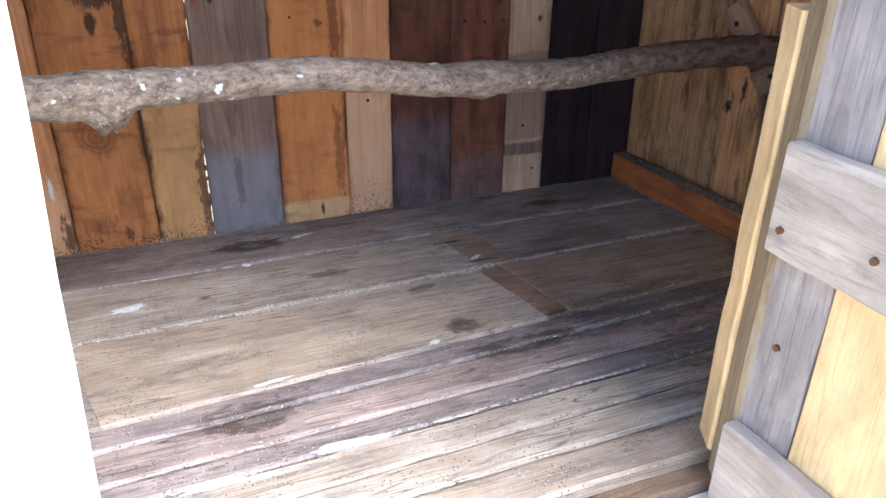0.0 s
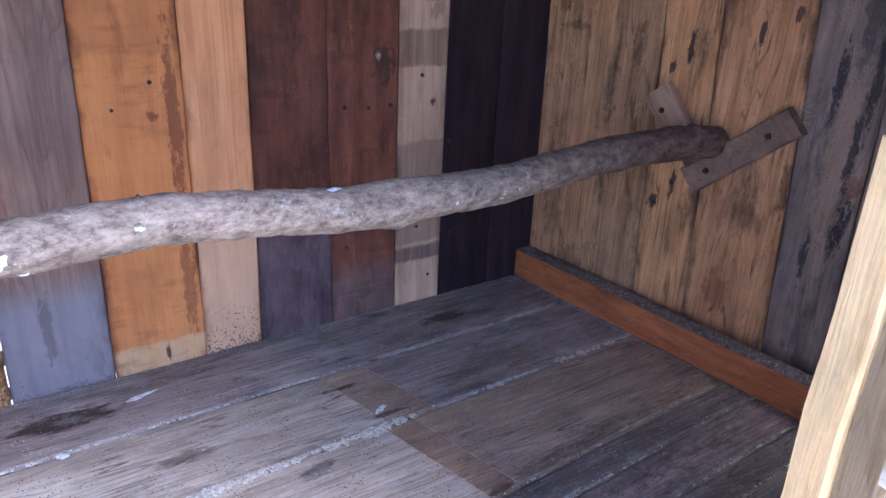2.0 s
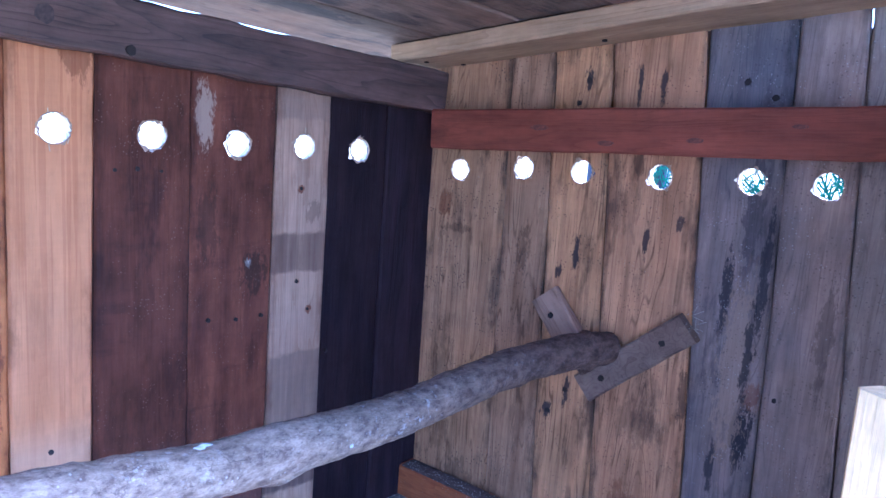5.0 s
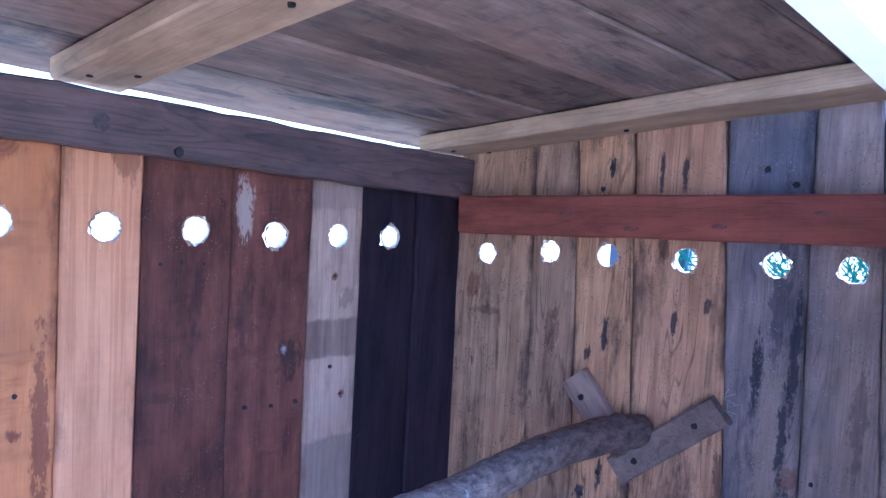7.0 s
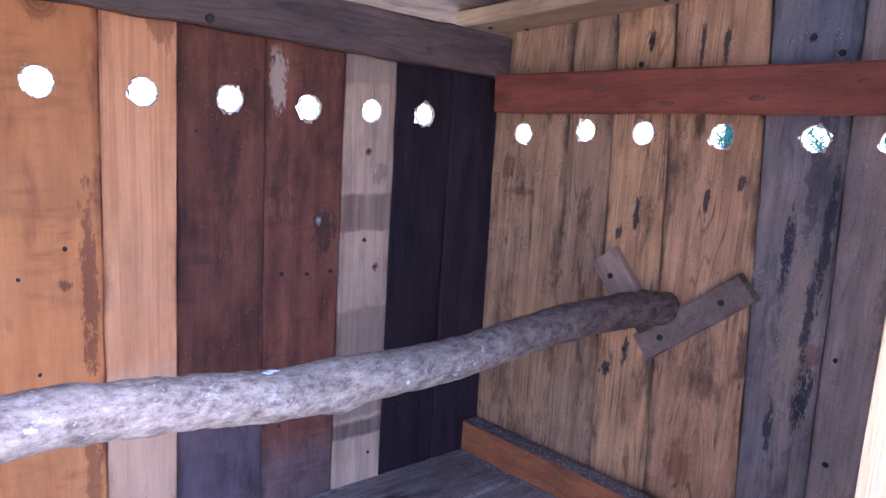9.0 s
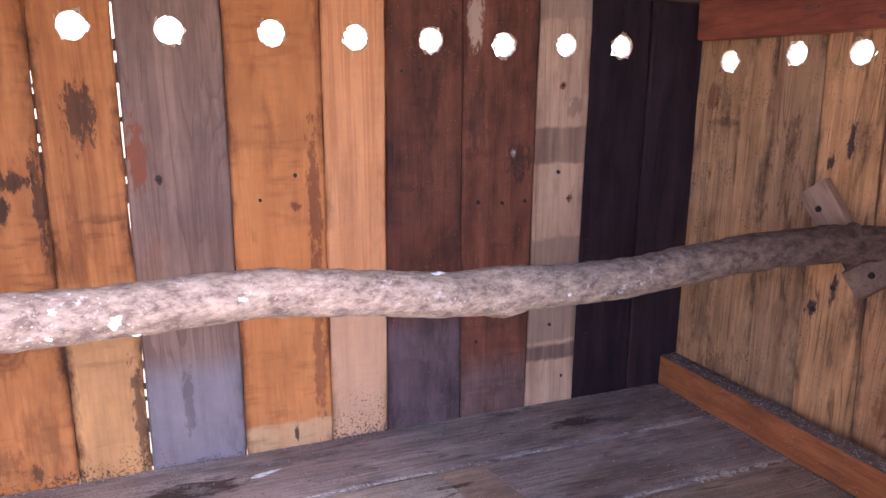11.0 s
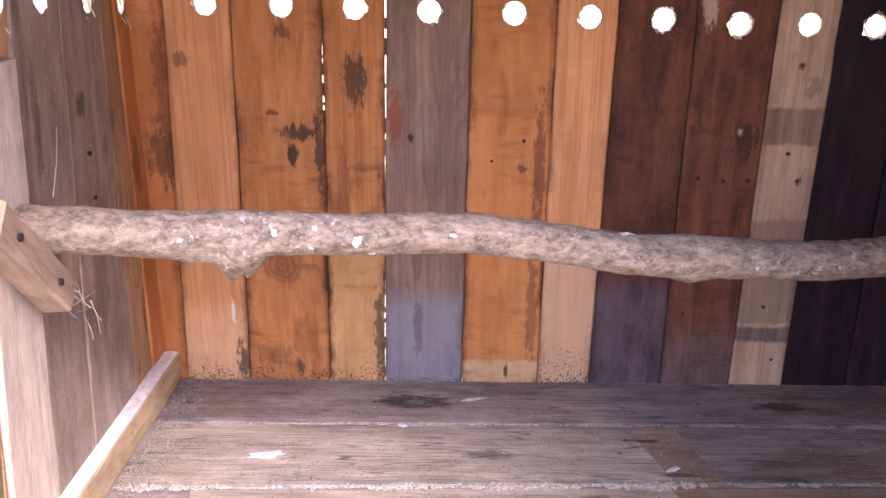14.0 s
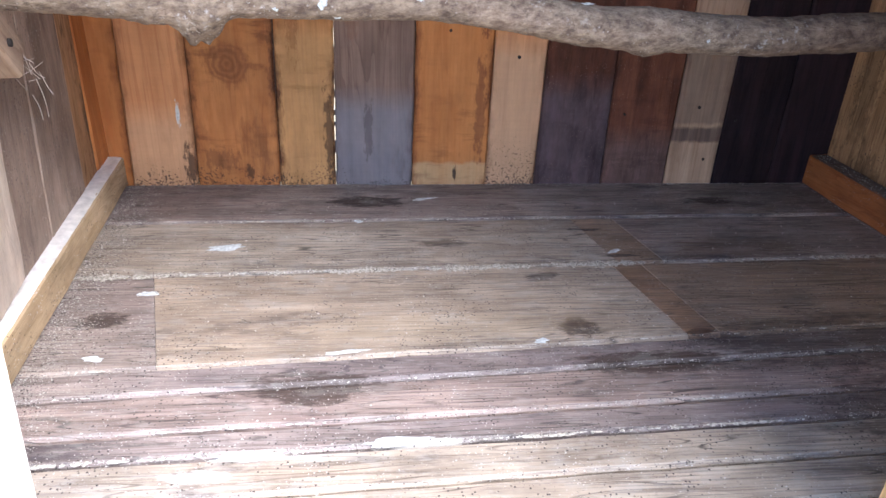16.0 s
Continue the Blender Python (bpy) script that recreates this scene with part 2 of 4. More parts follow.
def slate(name, tint=(1, 1, 1), **kw):
    return wood(name, tuple(a * b for a, b in zip((0.40, 0.295, 0.23), tint)), tuple(a * b for a, b in zip((0.21, 0.153, 0.125), tint)), stain=(0.03, 0.026, 0.03), stain_amount=0.6, speck=0.35,
                rings=0.1, stripes=0.2, fibre=0.45, mottle=0.3, lines=0.5, pepper=0.4, edge_dark=0.5, **kw)


def leftgrey(name, **kw):
    return wood(name, (0.38, 0.285, 0.225), (0.23, 0.165, 0.13), pepper=0.6, stain=(0.09, 0.062, 0.055), stain_amount=0.55, speck=0.55, rings=0.1, fibre=0.3, mottle=0.3, **kw)


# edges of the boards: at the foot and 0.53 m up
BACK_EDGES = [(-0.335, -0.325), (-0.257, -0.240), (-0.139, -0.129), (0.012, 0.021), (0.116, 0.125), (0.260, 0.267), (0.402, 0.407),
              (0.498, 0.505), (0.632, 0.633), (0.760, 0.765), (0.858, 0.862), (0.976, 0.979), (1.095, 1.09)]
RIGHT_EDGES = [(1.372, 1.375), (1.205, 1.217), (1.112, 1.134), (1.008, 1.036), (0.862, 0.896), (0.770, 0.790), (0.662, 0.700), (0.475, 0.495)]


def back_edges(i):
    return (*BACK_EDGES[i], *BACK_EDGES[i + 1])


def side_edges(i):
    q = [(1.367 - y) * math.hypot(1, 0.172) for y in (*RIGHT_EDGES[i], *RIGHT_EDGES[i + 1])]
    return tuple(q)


BACK_MATS = [
    orange("board_rusty_orange", spots=((-0.255, 0.42, 0.03, 0.05, SOOT_AND_SHADE, 0.6), (-0.25, 0.52, 0.012, 0.12, RUST, 0.6)), edges=back_edges(0)),
    straw("board_straw_left", low=(0.14, (0.54, 0.34, 0.2), 0.55), spots=((-0.215, 0.585, 0.014, 0.012, SOOT_AND_SHADE, 0.5), (-0.146, 0.04, 0.012, 0.04, SOOT_AND_SHADE, 0.8), (-0.159, 0.137, 0.004, 0.02, CHALK, 0.95)), edges=back_edges(1), mould=(0.06, 0.8)),
    amber("board_sooty_amber", spots=((-0.023, 0.462, 0.03, 0.014, SOOT_AND_SHADE, 0.85), (-0.036, 0.424, 0.01, 0.018, SOOT_AND_SHADE, 0.9), (0.012, 0.438, 0.008, 0.07, SOOT_AND_SHADE, 0.8),
          (-0.066, 0.497, 0.009, 0.005, SOOT_AND_SHADE, 0.7), (-0.042, 0.63, 0.012, 0.012, SOOT_AND_SHADE, 0.6), (-0.064, 0.228, 0.036, 0.036, RUST, 0.3), (-0.043, 0.025, 0.01, 0.014, SOOT_AND_SHADE, 0.7), (-0.09, 0.05, 0.03, 0.02, SOOT_AND_SHADE, 0.35)), edges=back_edges(2), mould=(0.05, 0.7), knot_rings=((-0.064, 0.228, 0.036),)),
    amber("board_gold_amber", low=(0.3, (0.55, 0.33, 0.14), 0.5), stripes=0.25, spots=((0.073, 0.551, 0.02, 0.04, SOOT_AND_SHADE, 0.8), (0.108, 0.09, 0.010, 0.09, SOOT_AND_SHADE, 0.7), (0.05, 0.35, 0.01, 0.1, RUST, 0.4)), edges=back_edges(3), mould=(0.09, 0.8)),
    # bluish foot: sky light from the door put into the colour, partly stain
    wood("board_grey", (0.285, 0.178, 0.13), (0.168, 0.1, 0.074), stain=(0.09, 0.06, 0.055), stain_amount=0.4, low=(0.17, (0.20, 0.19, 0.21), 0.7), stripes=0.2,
         spots=((0.140, 0.492, 0.012, 0.055, (0.22, 0.06, 0.025), 0.85), (0.168, 0.456, 0.006, 0.006, SOOT_AND_SHADE, 0.9), (0.15, 0.33, 0.015, 0.05, (0.2, 0.09, 0.05), 0.4), (0.18, 0.1, 0.008, 0.06, SOOT_AND_SHADE, 0.4)), edges=back_edges(4), fibre=0.25, mottle=0.15, edge_dark=0.6, mould=(0.03, 0.5)),
    orange("board_burnt_orange", bands=((0.62, 0.26, (0.37, 0.14, 0.045), 0.75), (0.02, 0.055, (0.52, 0.34, 0.18), 0.8)),
           spots=((0.387, 0.398, 0.009, 0.13, RUST, 0.8), (0.385, 0.15, 0.01, 0.1, RUST, 0.6), (0.36, 0.404, 0.008, 0.008, RUST, 0.9), (0.342, 0.023, 0.004, 0.013, SOOT_AND_SHADE, 0.9), (0.345, 0.75, 0.02, 0.022, RUST, 0.4)), edges=back_edges(5), knot_rings=((0.345, 0.752, 0.022),)),
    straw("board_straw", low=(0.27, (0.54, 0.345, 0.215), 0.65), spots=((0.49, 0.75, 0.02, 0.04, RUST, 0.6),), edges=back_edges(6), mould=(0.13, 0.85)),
    # the foot of both browns is tinted with the same sky light
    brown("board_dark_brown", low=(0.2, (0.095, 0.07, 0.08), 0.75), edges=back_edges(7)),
    brown("board_red_brown", 1.3, low=(0.1, (0.13, 0.09, 0.085), 0.6), spots=((0.654, 0.68, 0.012, 0.055, (0.42, 0.3, 0.22), 0.85), (0.725, 0.469, 0.005, 0.006, CHALK, 0.8), (0.735, 0.455, 0.02, 0.03, SOOT_AND_SHADE, 0.7), (0.66, 0.53, 0.015, 0.05, SOOT_AND_SHADE, 0.5)), edges=back_edges(8)),
    wood("board_pale_banded", (0.52, 0.35, 0.235), (0.36, 0.22, 0.14), stain=(0.13, 0.06, 0.04), stain_amount=0.4, rings=0.2, stripes=0.25,
         bands=((0.478, 0.065, (0.12, 0.07, 0.05), 0.8), (0.22, 0.20, (0.19, 0.13, 0.1), 0.75), (0.10, 0.035, (0.08, 0.05, 0.045), 0.85), (0.72, 0.08, (0.2, 0.14, 0.11), 0.5)),
         spots=((0.811, 0.579, 0.006, 0.006, RUST, 0.9), (0.808, 0.433, 0.005, 0.005, RUST, 0.9), (0.831, 0.386, 0.006, 0.006, RUST, 0.9), (0.835, 0.54, 0.012, 0.02, SOOT_AND_SHADE, 0.4)), edges=back_edges(9), fibre=0.25, mottle=0.15, edge_dark=0.6),
    black("board_black", 1.25, edges=back_edges(10)),
    black("board_black_brown", 1.7, edges=back_edges(11)),
]
RIGHT_MATS = [
    tan("board_tan_knotty", (1.05, 1.05, 1.05), pepper=0.9, spots=((0.031, 0.554, 0.015, 0.022, RUST, 0.6), (0.05, 0.215, 0.022, 0.13, SOOT_AND_SHADE, 0.35), (0.03, 0.3, 0.01, 0.2, SOOT_AND_SHADE, 0.3), (0.058, 0.515, 0.03, 0.008, SOOT_AND_SHADE, 0.4), (0.1, 0.06, 0.03, 0.04, SOOT_AND_SHADE, 0.4)), edges=side_edges(0)),
    tan("board_tan_streaked", (0.92, 0.94, 1.0), spots=((0.199, 0.493, 0.012, 0.04, SOOT_AND_SHADE, 0.5), (0.215, 0.25, 0.012, 0.12, SOOT_AND_SHADE, 0.3)), edges=side_edges(1)),
    tan("board_tan_nailed", (1.25, 1.17, 1.05), spots=((0.294, 0.507, 0.006, 0.03, DEEP, 0.9), (0.267, 0.475, 0.008, 0.014, DEEP, 0.85), (0.299, 0.281, 0.006, 0.028, DEEP, 0.85), (0.271, 0.238, 0.009, 0.014, DEEP, 0.85), (0.287, 0.775, 0.006, 0.016, DEEP, 0.9), (0.274, 0.74, 0.005, 0.006, DEEP, 0.9)), edges=side_edges(2)),
    tan("board_tan_wide", (1.15, 1.06, 1.02), pepper=0.5, spots=((0.405, 0.545, 0.005, 0.028, DEEP, 0.85), (0.451, 0.572, 0.006, 0.011, DEEP, 0.8), (0.411, 0.121, 0.024, 0.034, RUST, 0.5), (0.486, 0.322, 0.007, 0.045, SOOT_AND_SHADE, 0.6), (0.379, 0.659, 0.008, 0.025, SOOT_AND_SHADE, 0.6), (0.368, 0.768, 0.005, 0.026, DEEP, 0.85), (0.403, 0.769, 0.005, 0.026, DEEP, 0.85), (0.42, 0.26, 0.04, 0.03, SOOT_AND_SHADE, 0.35)), edges=side_edges(3)),
    slate("board_slate_stained", (0.82, 0.82, 0.86), blotch=(0.075, 0.09, 0.12), blotch_amount=0.55, spots=((0.528, 0.482, 0.008, 0.06, DEEP, 0.85), (0.571, 0.292, 0.014, 0.05, DEEP, 0.9), (0.537, 0.228, 0.006, 0.045, DEEP, 0.8), (0.580, 0.347, 0.016, 0.018, RUST, 0.55), (0.552, 0.39, 0.022, 0.13, (0.36, 0.25, 0.17), 0.55), (0.575, 0.52, 0.007, 0.09, DEEP, 0.75), (0.567, 0.40, 0.006, 0.07, DEEP, 0.8), (0.55, 0.6, 0.012, 0.1, DEEP, 0.5), (0.519, 0.778, 0.004, 0.005, DEEP, 0.9), (0.557, 0.758, 0.004, 0.004, DEEP, 0.9)), edges=side_edges(4)),
    slate("board_slate", (1.2, 1.1, 1.0), blotch=(0.15, 0.135, 0.14), blotch_amount=0.5, spots=((0.66, 0.45, 0.01, 0.08, SOOT_AND_SHADE, 0.4),), edges=side_edges(5)),
    slate("board_slate_edge", (1.2, 1.2, 1.15), edges=side_edges(6)),
]
MOSSY = wood("mossy_post", (0.24, 0.21, 0.10), (0.12, 0.11, 0.05), stain=(0.10, 0.11, 0.04), stain_amount=0.5)
LEFT_MATS = [MOSSY, tan("board_left_plain", (1.25, 1.2, 1.2)),
             leftgrey("board_left_stained", spots=((-0.421, 0.534, 0.012, 0.05, SOOT_AND_SHADE, 0.5), (-0.48, 0.59, 0.013, 0.01, SOOT_AND_SHADE, 0.5))),
             leftgrey("board_left_brown", spots=((-0.271, 0.537, 0.018, 0.018, SOOT_AND_SHADE, 0.7), (-0.25, 0.3, 0.03, 0.1, SOOT_AND_SHADE, 0.3))),
             tan("board_left_tan"), orange("board_left_orange", spots=((-0.04, 0.42, 0.02, 0.06, SOOT_AND_SHADE, 0.5),))]
FSPOTS = ((0.176, 1.286, 0.07, 0.024, SOOT_AND_SHADE, 1.0), (0.818, 1.282, 0.05, 0.016, SOOT_AND_SHADE, 1.0), (0.463, 0.876, 0.03, 0.022, SOOT_AND_SHADE, 0.85), (0.303, 1.126, 0.045, 0.014, SOOT_AND_SHADE, 0.7),
          (-0.175, 0.917, 0.028, 0.022, SOOT_AND_SHADE, 0.85), (0.442, 1.013, 0.025, 0.013, SOOT_AND_SHADE, 0.85), (0.113, 0.763, 0.07, 0.03, SOOT_AND_SHADE, 0.8), (0.545, 0.797, 0.11, 0.024, SOOT_AND_SHADE, 0.8), (0.548, 1.168, 0.03, 0.0045, SOOT_AND_SHADE, 1.0), (0.585, 1.075, 0.03, 0.006, SOOT_AND_SHADE, 0.8), (0.63, 0.86, 0.02, 0.01, SOOT_AND_SHADE, 0.7),
          # broad dark patches paint the shade over the right of the floor
          (0.86, 0.83, 0.26, 0.06, SOOT_AND_SHADE, 0.5), (0.95, 0.70, 0.22, 0.08, SOOT_AND_SHADE, 0.45), (0.95, 1.30, 0.2, 0.06, SOOT_AND_SHADE, 0.35), (0.8, 1.1, 0.12, 0.03, (0.11, 0.065, 0.035), 0.5))
FSPOTS2 = ((0.235, 0.667, 0.045, 0.007, CHALK, 0.8), (0.084, 0.655, 0.04, 0.006, CHALK, 0.8), (0.003, 0.628, 0.03, 0.01, CHALK, 0.5), (0.27, 0.885, 0.2, 0.03, (0.34, 0.26, 0.17), 0.35))
FLOOR_KW = dict(stain=(0.04, 0.03, 0.035), stain_amount=0.7, along='x', speck=0.75, speck_colour=(0.62, 0.6, 0.56), rings=0.12, rough=0.58, spec=0.5, knots=0.3, stripes=0.45, stripe_scale=400, mottle=0.3, fibre=0.4, lines=1.0, pepper=1.0, streak=(0.075, 0.058, 0.052))
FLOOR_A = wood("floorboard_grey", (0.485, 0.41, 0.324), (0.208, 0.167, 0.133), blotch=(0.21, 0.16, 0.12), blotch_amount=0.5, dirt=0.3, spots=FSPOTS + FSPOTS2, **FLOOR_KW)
FLOOR_B = wood("floorboard_brown", (0.368, 0.269, 0.188), (0.159, 0.112, 0.079), blotch=(0.2, 0.13, 0.08), blotch_amount=0.5, dirt=0.12, spots=FSPOTS, **FLOOR_KW)
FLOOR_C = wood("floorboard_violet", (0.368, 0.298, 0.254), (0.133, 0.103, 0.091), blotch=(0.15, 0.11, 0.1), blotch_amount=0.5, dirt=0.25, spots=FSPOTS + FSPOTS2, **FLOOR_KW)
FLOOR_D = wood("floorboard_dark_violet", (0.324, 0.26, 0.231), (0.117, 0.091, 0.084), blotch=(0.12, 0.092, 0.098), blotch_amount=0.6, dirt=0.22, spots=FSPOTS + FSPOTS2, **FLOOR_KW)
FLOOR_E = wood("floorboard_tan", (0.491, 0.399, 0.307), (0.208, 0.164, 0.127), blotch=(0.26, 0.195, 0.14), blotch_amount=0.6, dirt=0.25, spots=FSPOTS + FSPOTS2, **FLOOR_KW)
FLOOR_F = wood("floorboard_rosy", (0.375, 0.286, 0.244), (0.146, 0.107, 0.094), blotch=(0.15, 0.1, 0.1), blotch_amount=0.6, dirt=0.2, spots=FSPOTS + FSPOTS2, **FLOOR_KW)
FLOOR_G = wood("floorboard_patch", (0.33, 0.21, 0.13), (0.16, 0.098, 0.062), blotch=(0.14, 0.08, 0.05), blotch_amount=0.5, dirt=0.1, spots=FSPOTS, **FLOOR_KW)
REDRAIL = wood("red_brown_rail", (0.29, 0.085, 0.045), (0.18, 0.046, 0.026), stain=(0.07, 0.02, 0.014), stain_amount=0.55, along='y', rings=0.2, knots=0.8)
ORANGERAIL = wood("orange_rail", (0.43, 0.15, 0.052), (0.24, 0.07, 0.025), stain=(0.10, 0.04, 0.02), stain_amount=0.5, along='y', rings=0.2, speck=0.5)
DARKBEAM = wood("dark_beam", (0.14, 0.08, 0.06), (0.06, 0.034, 0.027), lines=0.2, mottle=0.45, spec=0.45, rough=0.6, stain_amount=0.4, along='x')
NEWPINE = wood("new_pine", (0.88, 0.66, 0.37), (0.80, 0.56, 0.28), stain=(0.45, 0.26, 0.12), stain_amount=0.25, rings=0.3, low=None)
NEWPINE_Y = wood("new_pine_lying", (0.52, 0.36, 0.205), (0.37, 0.235, 0.125), stain=(0.25, 0.15, 0.08), stain_amount=0.3, rings=0.3, along='y')
ROOFW = wood("roof_board", (0.25, 0.178, 0.13), (0.135, 0.092, 0.07), stain=(0.03, 0.025, 0.03), spots=((0.78, 1.35, 0.10, 0.02, DEEP, 0.6), (0.62, 1.41, 0.05, 0.014, DEEP, 0.6),
             (0.9, 1.28, 0.06, 0.015, DEEP, 0.5), (0.3, 1.38, 0.09, 0.025, DEEP, 0.55), (0.72, 1.10, 0.09, 0.02, DEEP, 0.4), (0.95, 0.95, 0.12, 0.025, DEEP, 0.4), (0.25, 1.2, 0.1, 0.02, DEEP, 0.4)), stain_amount=0.85, along='x', rings=0.1, blotch=(0.22, 0.13, 0.085), blotch_amount=0.8, mottle=0.4, islands=True, lines=0.5, fibre=0.3, cross=0.3)
DOORGREY = wood("door_grey", (0.46, 0.41, 0.39), (0.31, 0.27, 0.255), stain=(0.1, 0.07, 0.06), stain_amount=0.4, grain=1.2)
LEDGE = wood("grey_ledge", (0.60, 0.52, 0.45), (0.44, 0.37, 0.31), stain=(0.12, 0.09, 0.08), stain_amount=0.5, along='x', speck=0.4)
CLAMP = wood("brown_cleat", (0.24, 0.165, 0.12), (0.15, 0.095, 0.07), stain=(0.06, 0.04, 0.03), stain_amount=0.4, along='y')
STUDW = wood("stud_timber", (0.64, 0.54, 0.45), (0.52, 0.415, 0.33), stain=(0.25, 0.17, 0.12), stain_amount=0.35, rings=0.15)
BATTEN = wood("dusty_batten", (0.58, 0.43, 0.27), (0.4, 0.28, 0.16), stain=(0.16, 0.1, 0.06), stain_amount=0.5, along='y', speck=0.9, pepper=0.8)
NAIL = plain("nail_hole", (0.02, 0.014, 0.012), 0.9)
STEEL = plain("rusty_steel", (0.22, 0.12, 0.07), 0.55, 0.7)
DROPPING = plain("dried_dropping", (0.52, 0.54, 0.54), 0.9, vary=0.35, scale=200)
STRAWM = plain("straw", (0.55, 0.45, 0.3), 0.8)
GROUND = plain("dry_grass_ground", (0.29, 0.23, 0.135), 0.95, vary=0.5, scale=6)
TEAL = plain("teal_netting", (0.02, 0.15, 0.095), 0.7, vary=0.85, scale=150)
BORE = plain("freshly_bored_wood", (0.8, 0.7, 0.54), 0.8, vary=0.2, scale=120)
PAINT = plain("bleached_panel", (0.75, 0.72, 0.66), 0.8, vary=0.08, scale=12)


# ---- builders ----
rng = random.Random(7)


def thing(name, label, category, m=None, group="", kind=""):
    e = new(name)
    if m is not None:
        e.matrix_world = m
    return tagged(e, label, category, group, kind)


def part(name, bm, material, parent=None, label="", smooth=False, m=None, second=None):
    me = bpy.data.meshes.new(name)
    bmesh.ops.recalc_face_normals(bm, faces=bm.faces)
    if smooth:
        for f in bm.faces:
            f.smooth = True
    bm.to_mesh(me)
    bm.free()
    me.materials.append(material)
    if second:
        me.materials.append(second)
    ob = new(name, me)
    if parent:
        ob.parent = parent
    if m is not None:
        ob.matrix_local = m
    if label:
        ob["label"] = label
    return ob


def plank_mesh(w0, w1, x0, x1, z0, z1, thick, holes=(), wob=0.0012, top=None, seg=12, chamfer=0.003):
    """An upright board in its own frame: x across, z up, front face at y = 0 (towards -y), back at +thick.
    The edges run from (w0..w1) at z0 to (x0..x1) at z1. holes: (x, z, r). top: heights of the two upper corners."""
    bm = bmesh.new()
    tl, tr = top or (z1, z1)
    levels = [i / seg for i in range(seg + 1)]
    cuts = []
    for hx, hz, hr in holes:
        a = hr * 1.5
        cuts.append(((hz - a - z0) / (z1 - z0), (hz + a - z0) / (z1 - z0)))
    for lo, hi in cuts:
        levels = [v for v in levels if not lo - 0.012 < v < hi + 0.012] + [lo, hi]
    levels = [v for v in levels if v == 1 or z0 + (z1 - z0) * v < min(tl, tr) - 0.01]
    levels.sort()
    rows = []
    for v in levels:
        end = 0.0 if v in (0, 1) else 1.0
        l = w0 + (x0 - w0) * v + rng.uniform(-wob, wob) * end
        r = w1 + (x1 - w1) * v + rng.uniform(-wob, wob) * end
        zl, zr = (tl, tr) if v == 1 else (z0 + (z1 - z0) * v,) * 2
        c = chamfer
        bulge = rng.uniform(-0.0008, 0.0008)
        rows.append([bm.verts.new(p) for p in (
            (l, thick, zl), (l, c + bulge, zl), (l + c, bulge, zl), (r - c, bulge, zr), (r, c + bulge, zr), (r, thick, zr))])
    for i in range(len(rows) - 1):
        a, b = rows[i], rows[i + 1]
        skip = any(abs(levels[i] - lo) < 1e-9 for lo, hi in cuts)
        for j in range(6):
            if skip and j in (2, 5):
                continue
            k = (j + 1) % 6
            bm.faces.new((a[j], a[k], b[k], b[j]))
    bm.faces.new(rows[0])
    bm.faces.new(rows[-1][::-1])
    for (hx, hz, hr), (lo, hi) in zip(holes, cuts):
        i = min(range(len(levels)), key=lambda q: abs(levels[q] - lo))
        a, b = rows[i], rows[i + 1]
        n = 20
        for f, b0, b1, b2, b3 in ((0, a[2], a[3], b[3], b[2]), (1, a[0], a[5], b[5], b[0])):
            ring = []
            for q in range(n):
                t = 2 * math.pi * (q + 0.5) / n - 3 * math.pi / 4
                rr = hr * (1 + rng.uniform(-0.06, 0.06) + (rng.uniform(0, 0.28) if rng.random() < 0.12 else 0))
                ring.append(bm.verts.new((hx + rr * math.cos(t), (0 if f == 0 else thick), hz + rr * math.sin(t))))
            corner = (b0, b1, b2, b3)
            for q4 in range(4):
                s = [ring[(q4 * 5 + q) % n] for q in range(6)]
                c0, c1 = corner[q4], corner[(q4 + 1) % 4]
                for q in range(5):
                    if q == 2:
                        bm.faces.new((c0, c1, s[3], s[2]))
                    elif q < 2:
                        bm.faces.new((c0, s[q + 1], s[q]))
                    else:
                        bm.faces.new((c1, s[q + 1], s[q]))
            if f == 0:
                front = ring
        for q in range(n):
            bm.faces.new((front[q], front[(q + 1) % n], ring[(q + 1) % n], ring[q])).material_index = 1
    return bm


def bar_mesh(sx, sy, sz, seg=8, wob=0.001, chamfer=0.003, axis='x'):
    """A sawn length of timber, centred, long axis given, with softened and slightly uneven edges."""
    L = {'x': sx, 'y': sy, 'z': sz}[axis]
    a, b = {'x': (sy, sz), 'y': (sx, sz), 'z': (sx, sy)}[axis]
    bm = bmesh.new()
    c = min(chamfer, a / 4, b / 4)
    prof = [(-a / 2, -b / 2 + c), (-a / 2 + c, -b / 2), (a / 2 - c, -b / 2), (a / 2, -b / 2 + c),
            (a / 2, b / 2 - c), (a / 2 - c, b / 2), (-a / 2 + c, b / 2), (-a / 2, b / 2 - c)]
    rows = []
    for i in range(seg + 1):
        u = -L / 2 + L * i / seg
        du, dv = rng.uniform(-wob, wob), rng.uniform(-wob, wob)
        row = []
        for p, q in prof:
            p, q = p + du + rng.uniform(-wob, wob) * 0.4, q + dv + rng.uniform(-wob, wob) * 0.4
            row.append(bm.verts.new({'x': (u, p, q), 'y': (p, u, q), 'z': (p, q, u)}[axis]))
        rows.append(row)
    for i in range(seg):
        for j in range(8):
            k = (j + 1) % 8
            bm.faces.new((rows[i][j], rows[i][k], rows[i + 1][k], rows[i + 1][j]))
    bm.faces.new(rows[0])
    bm.faces.new(rows[-1])
    return bm


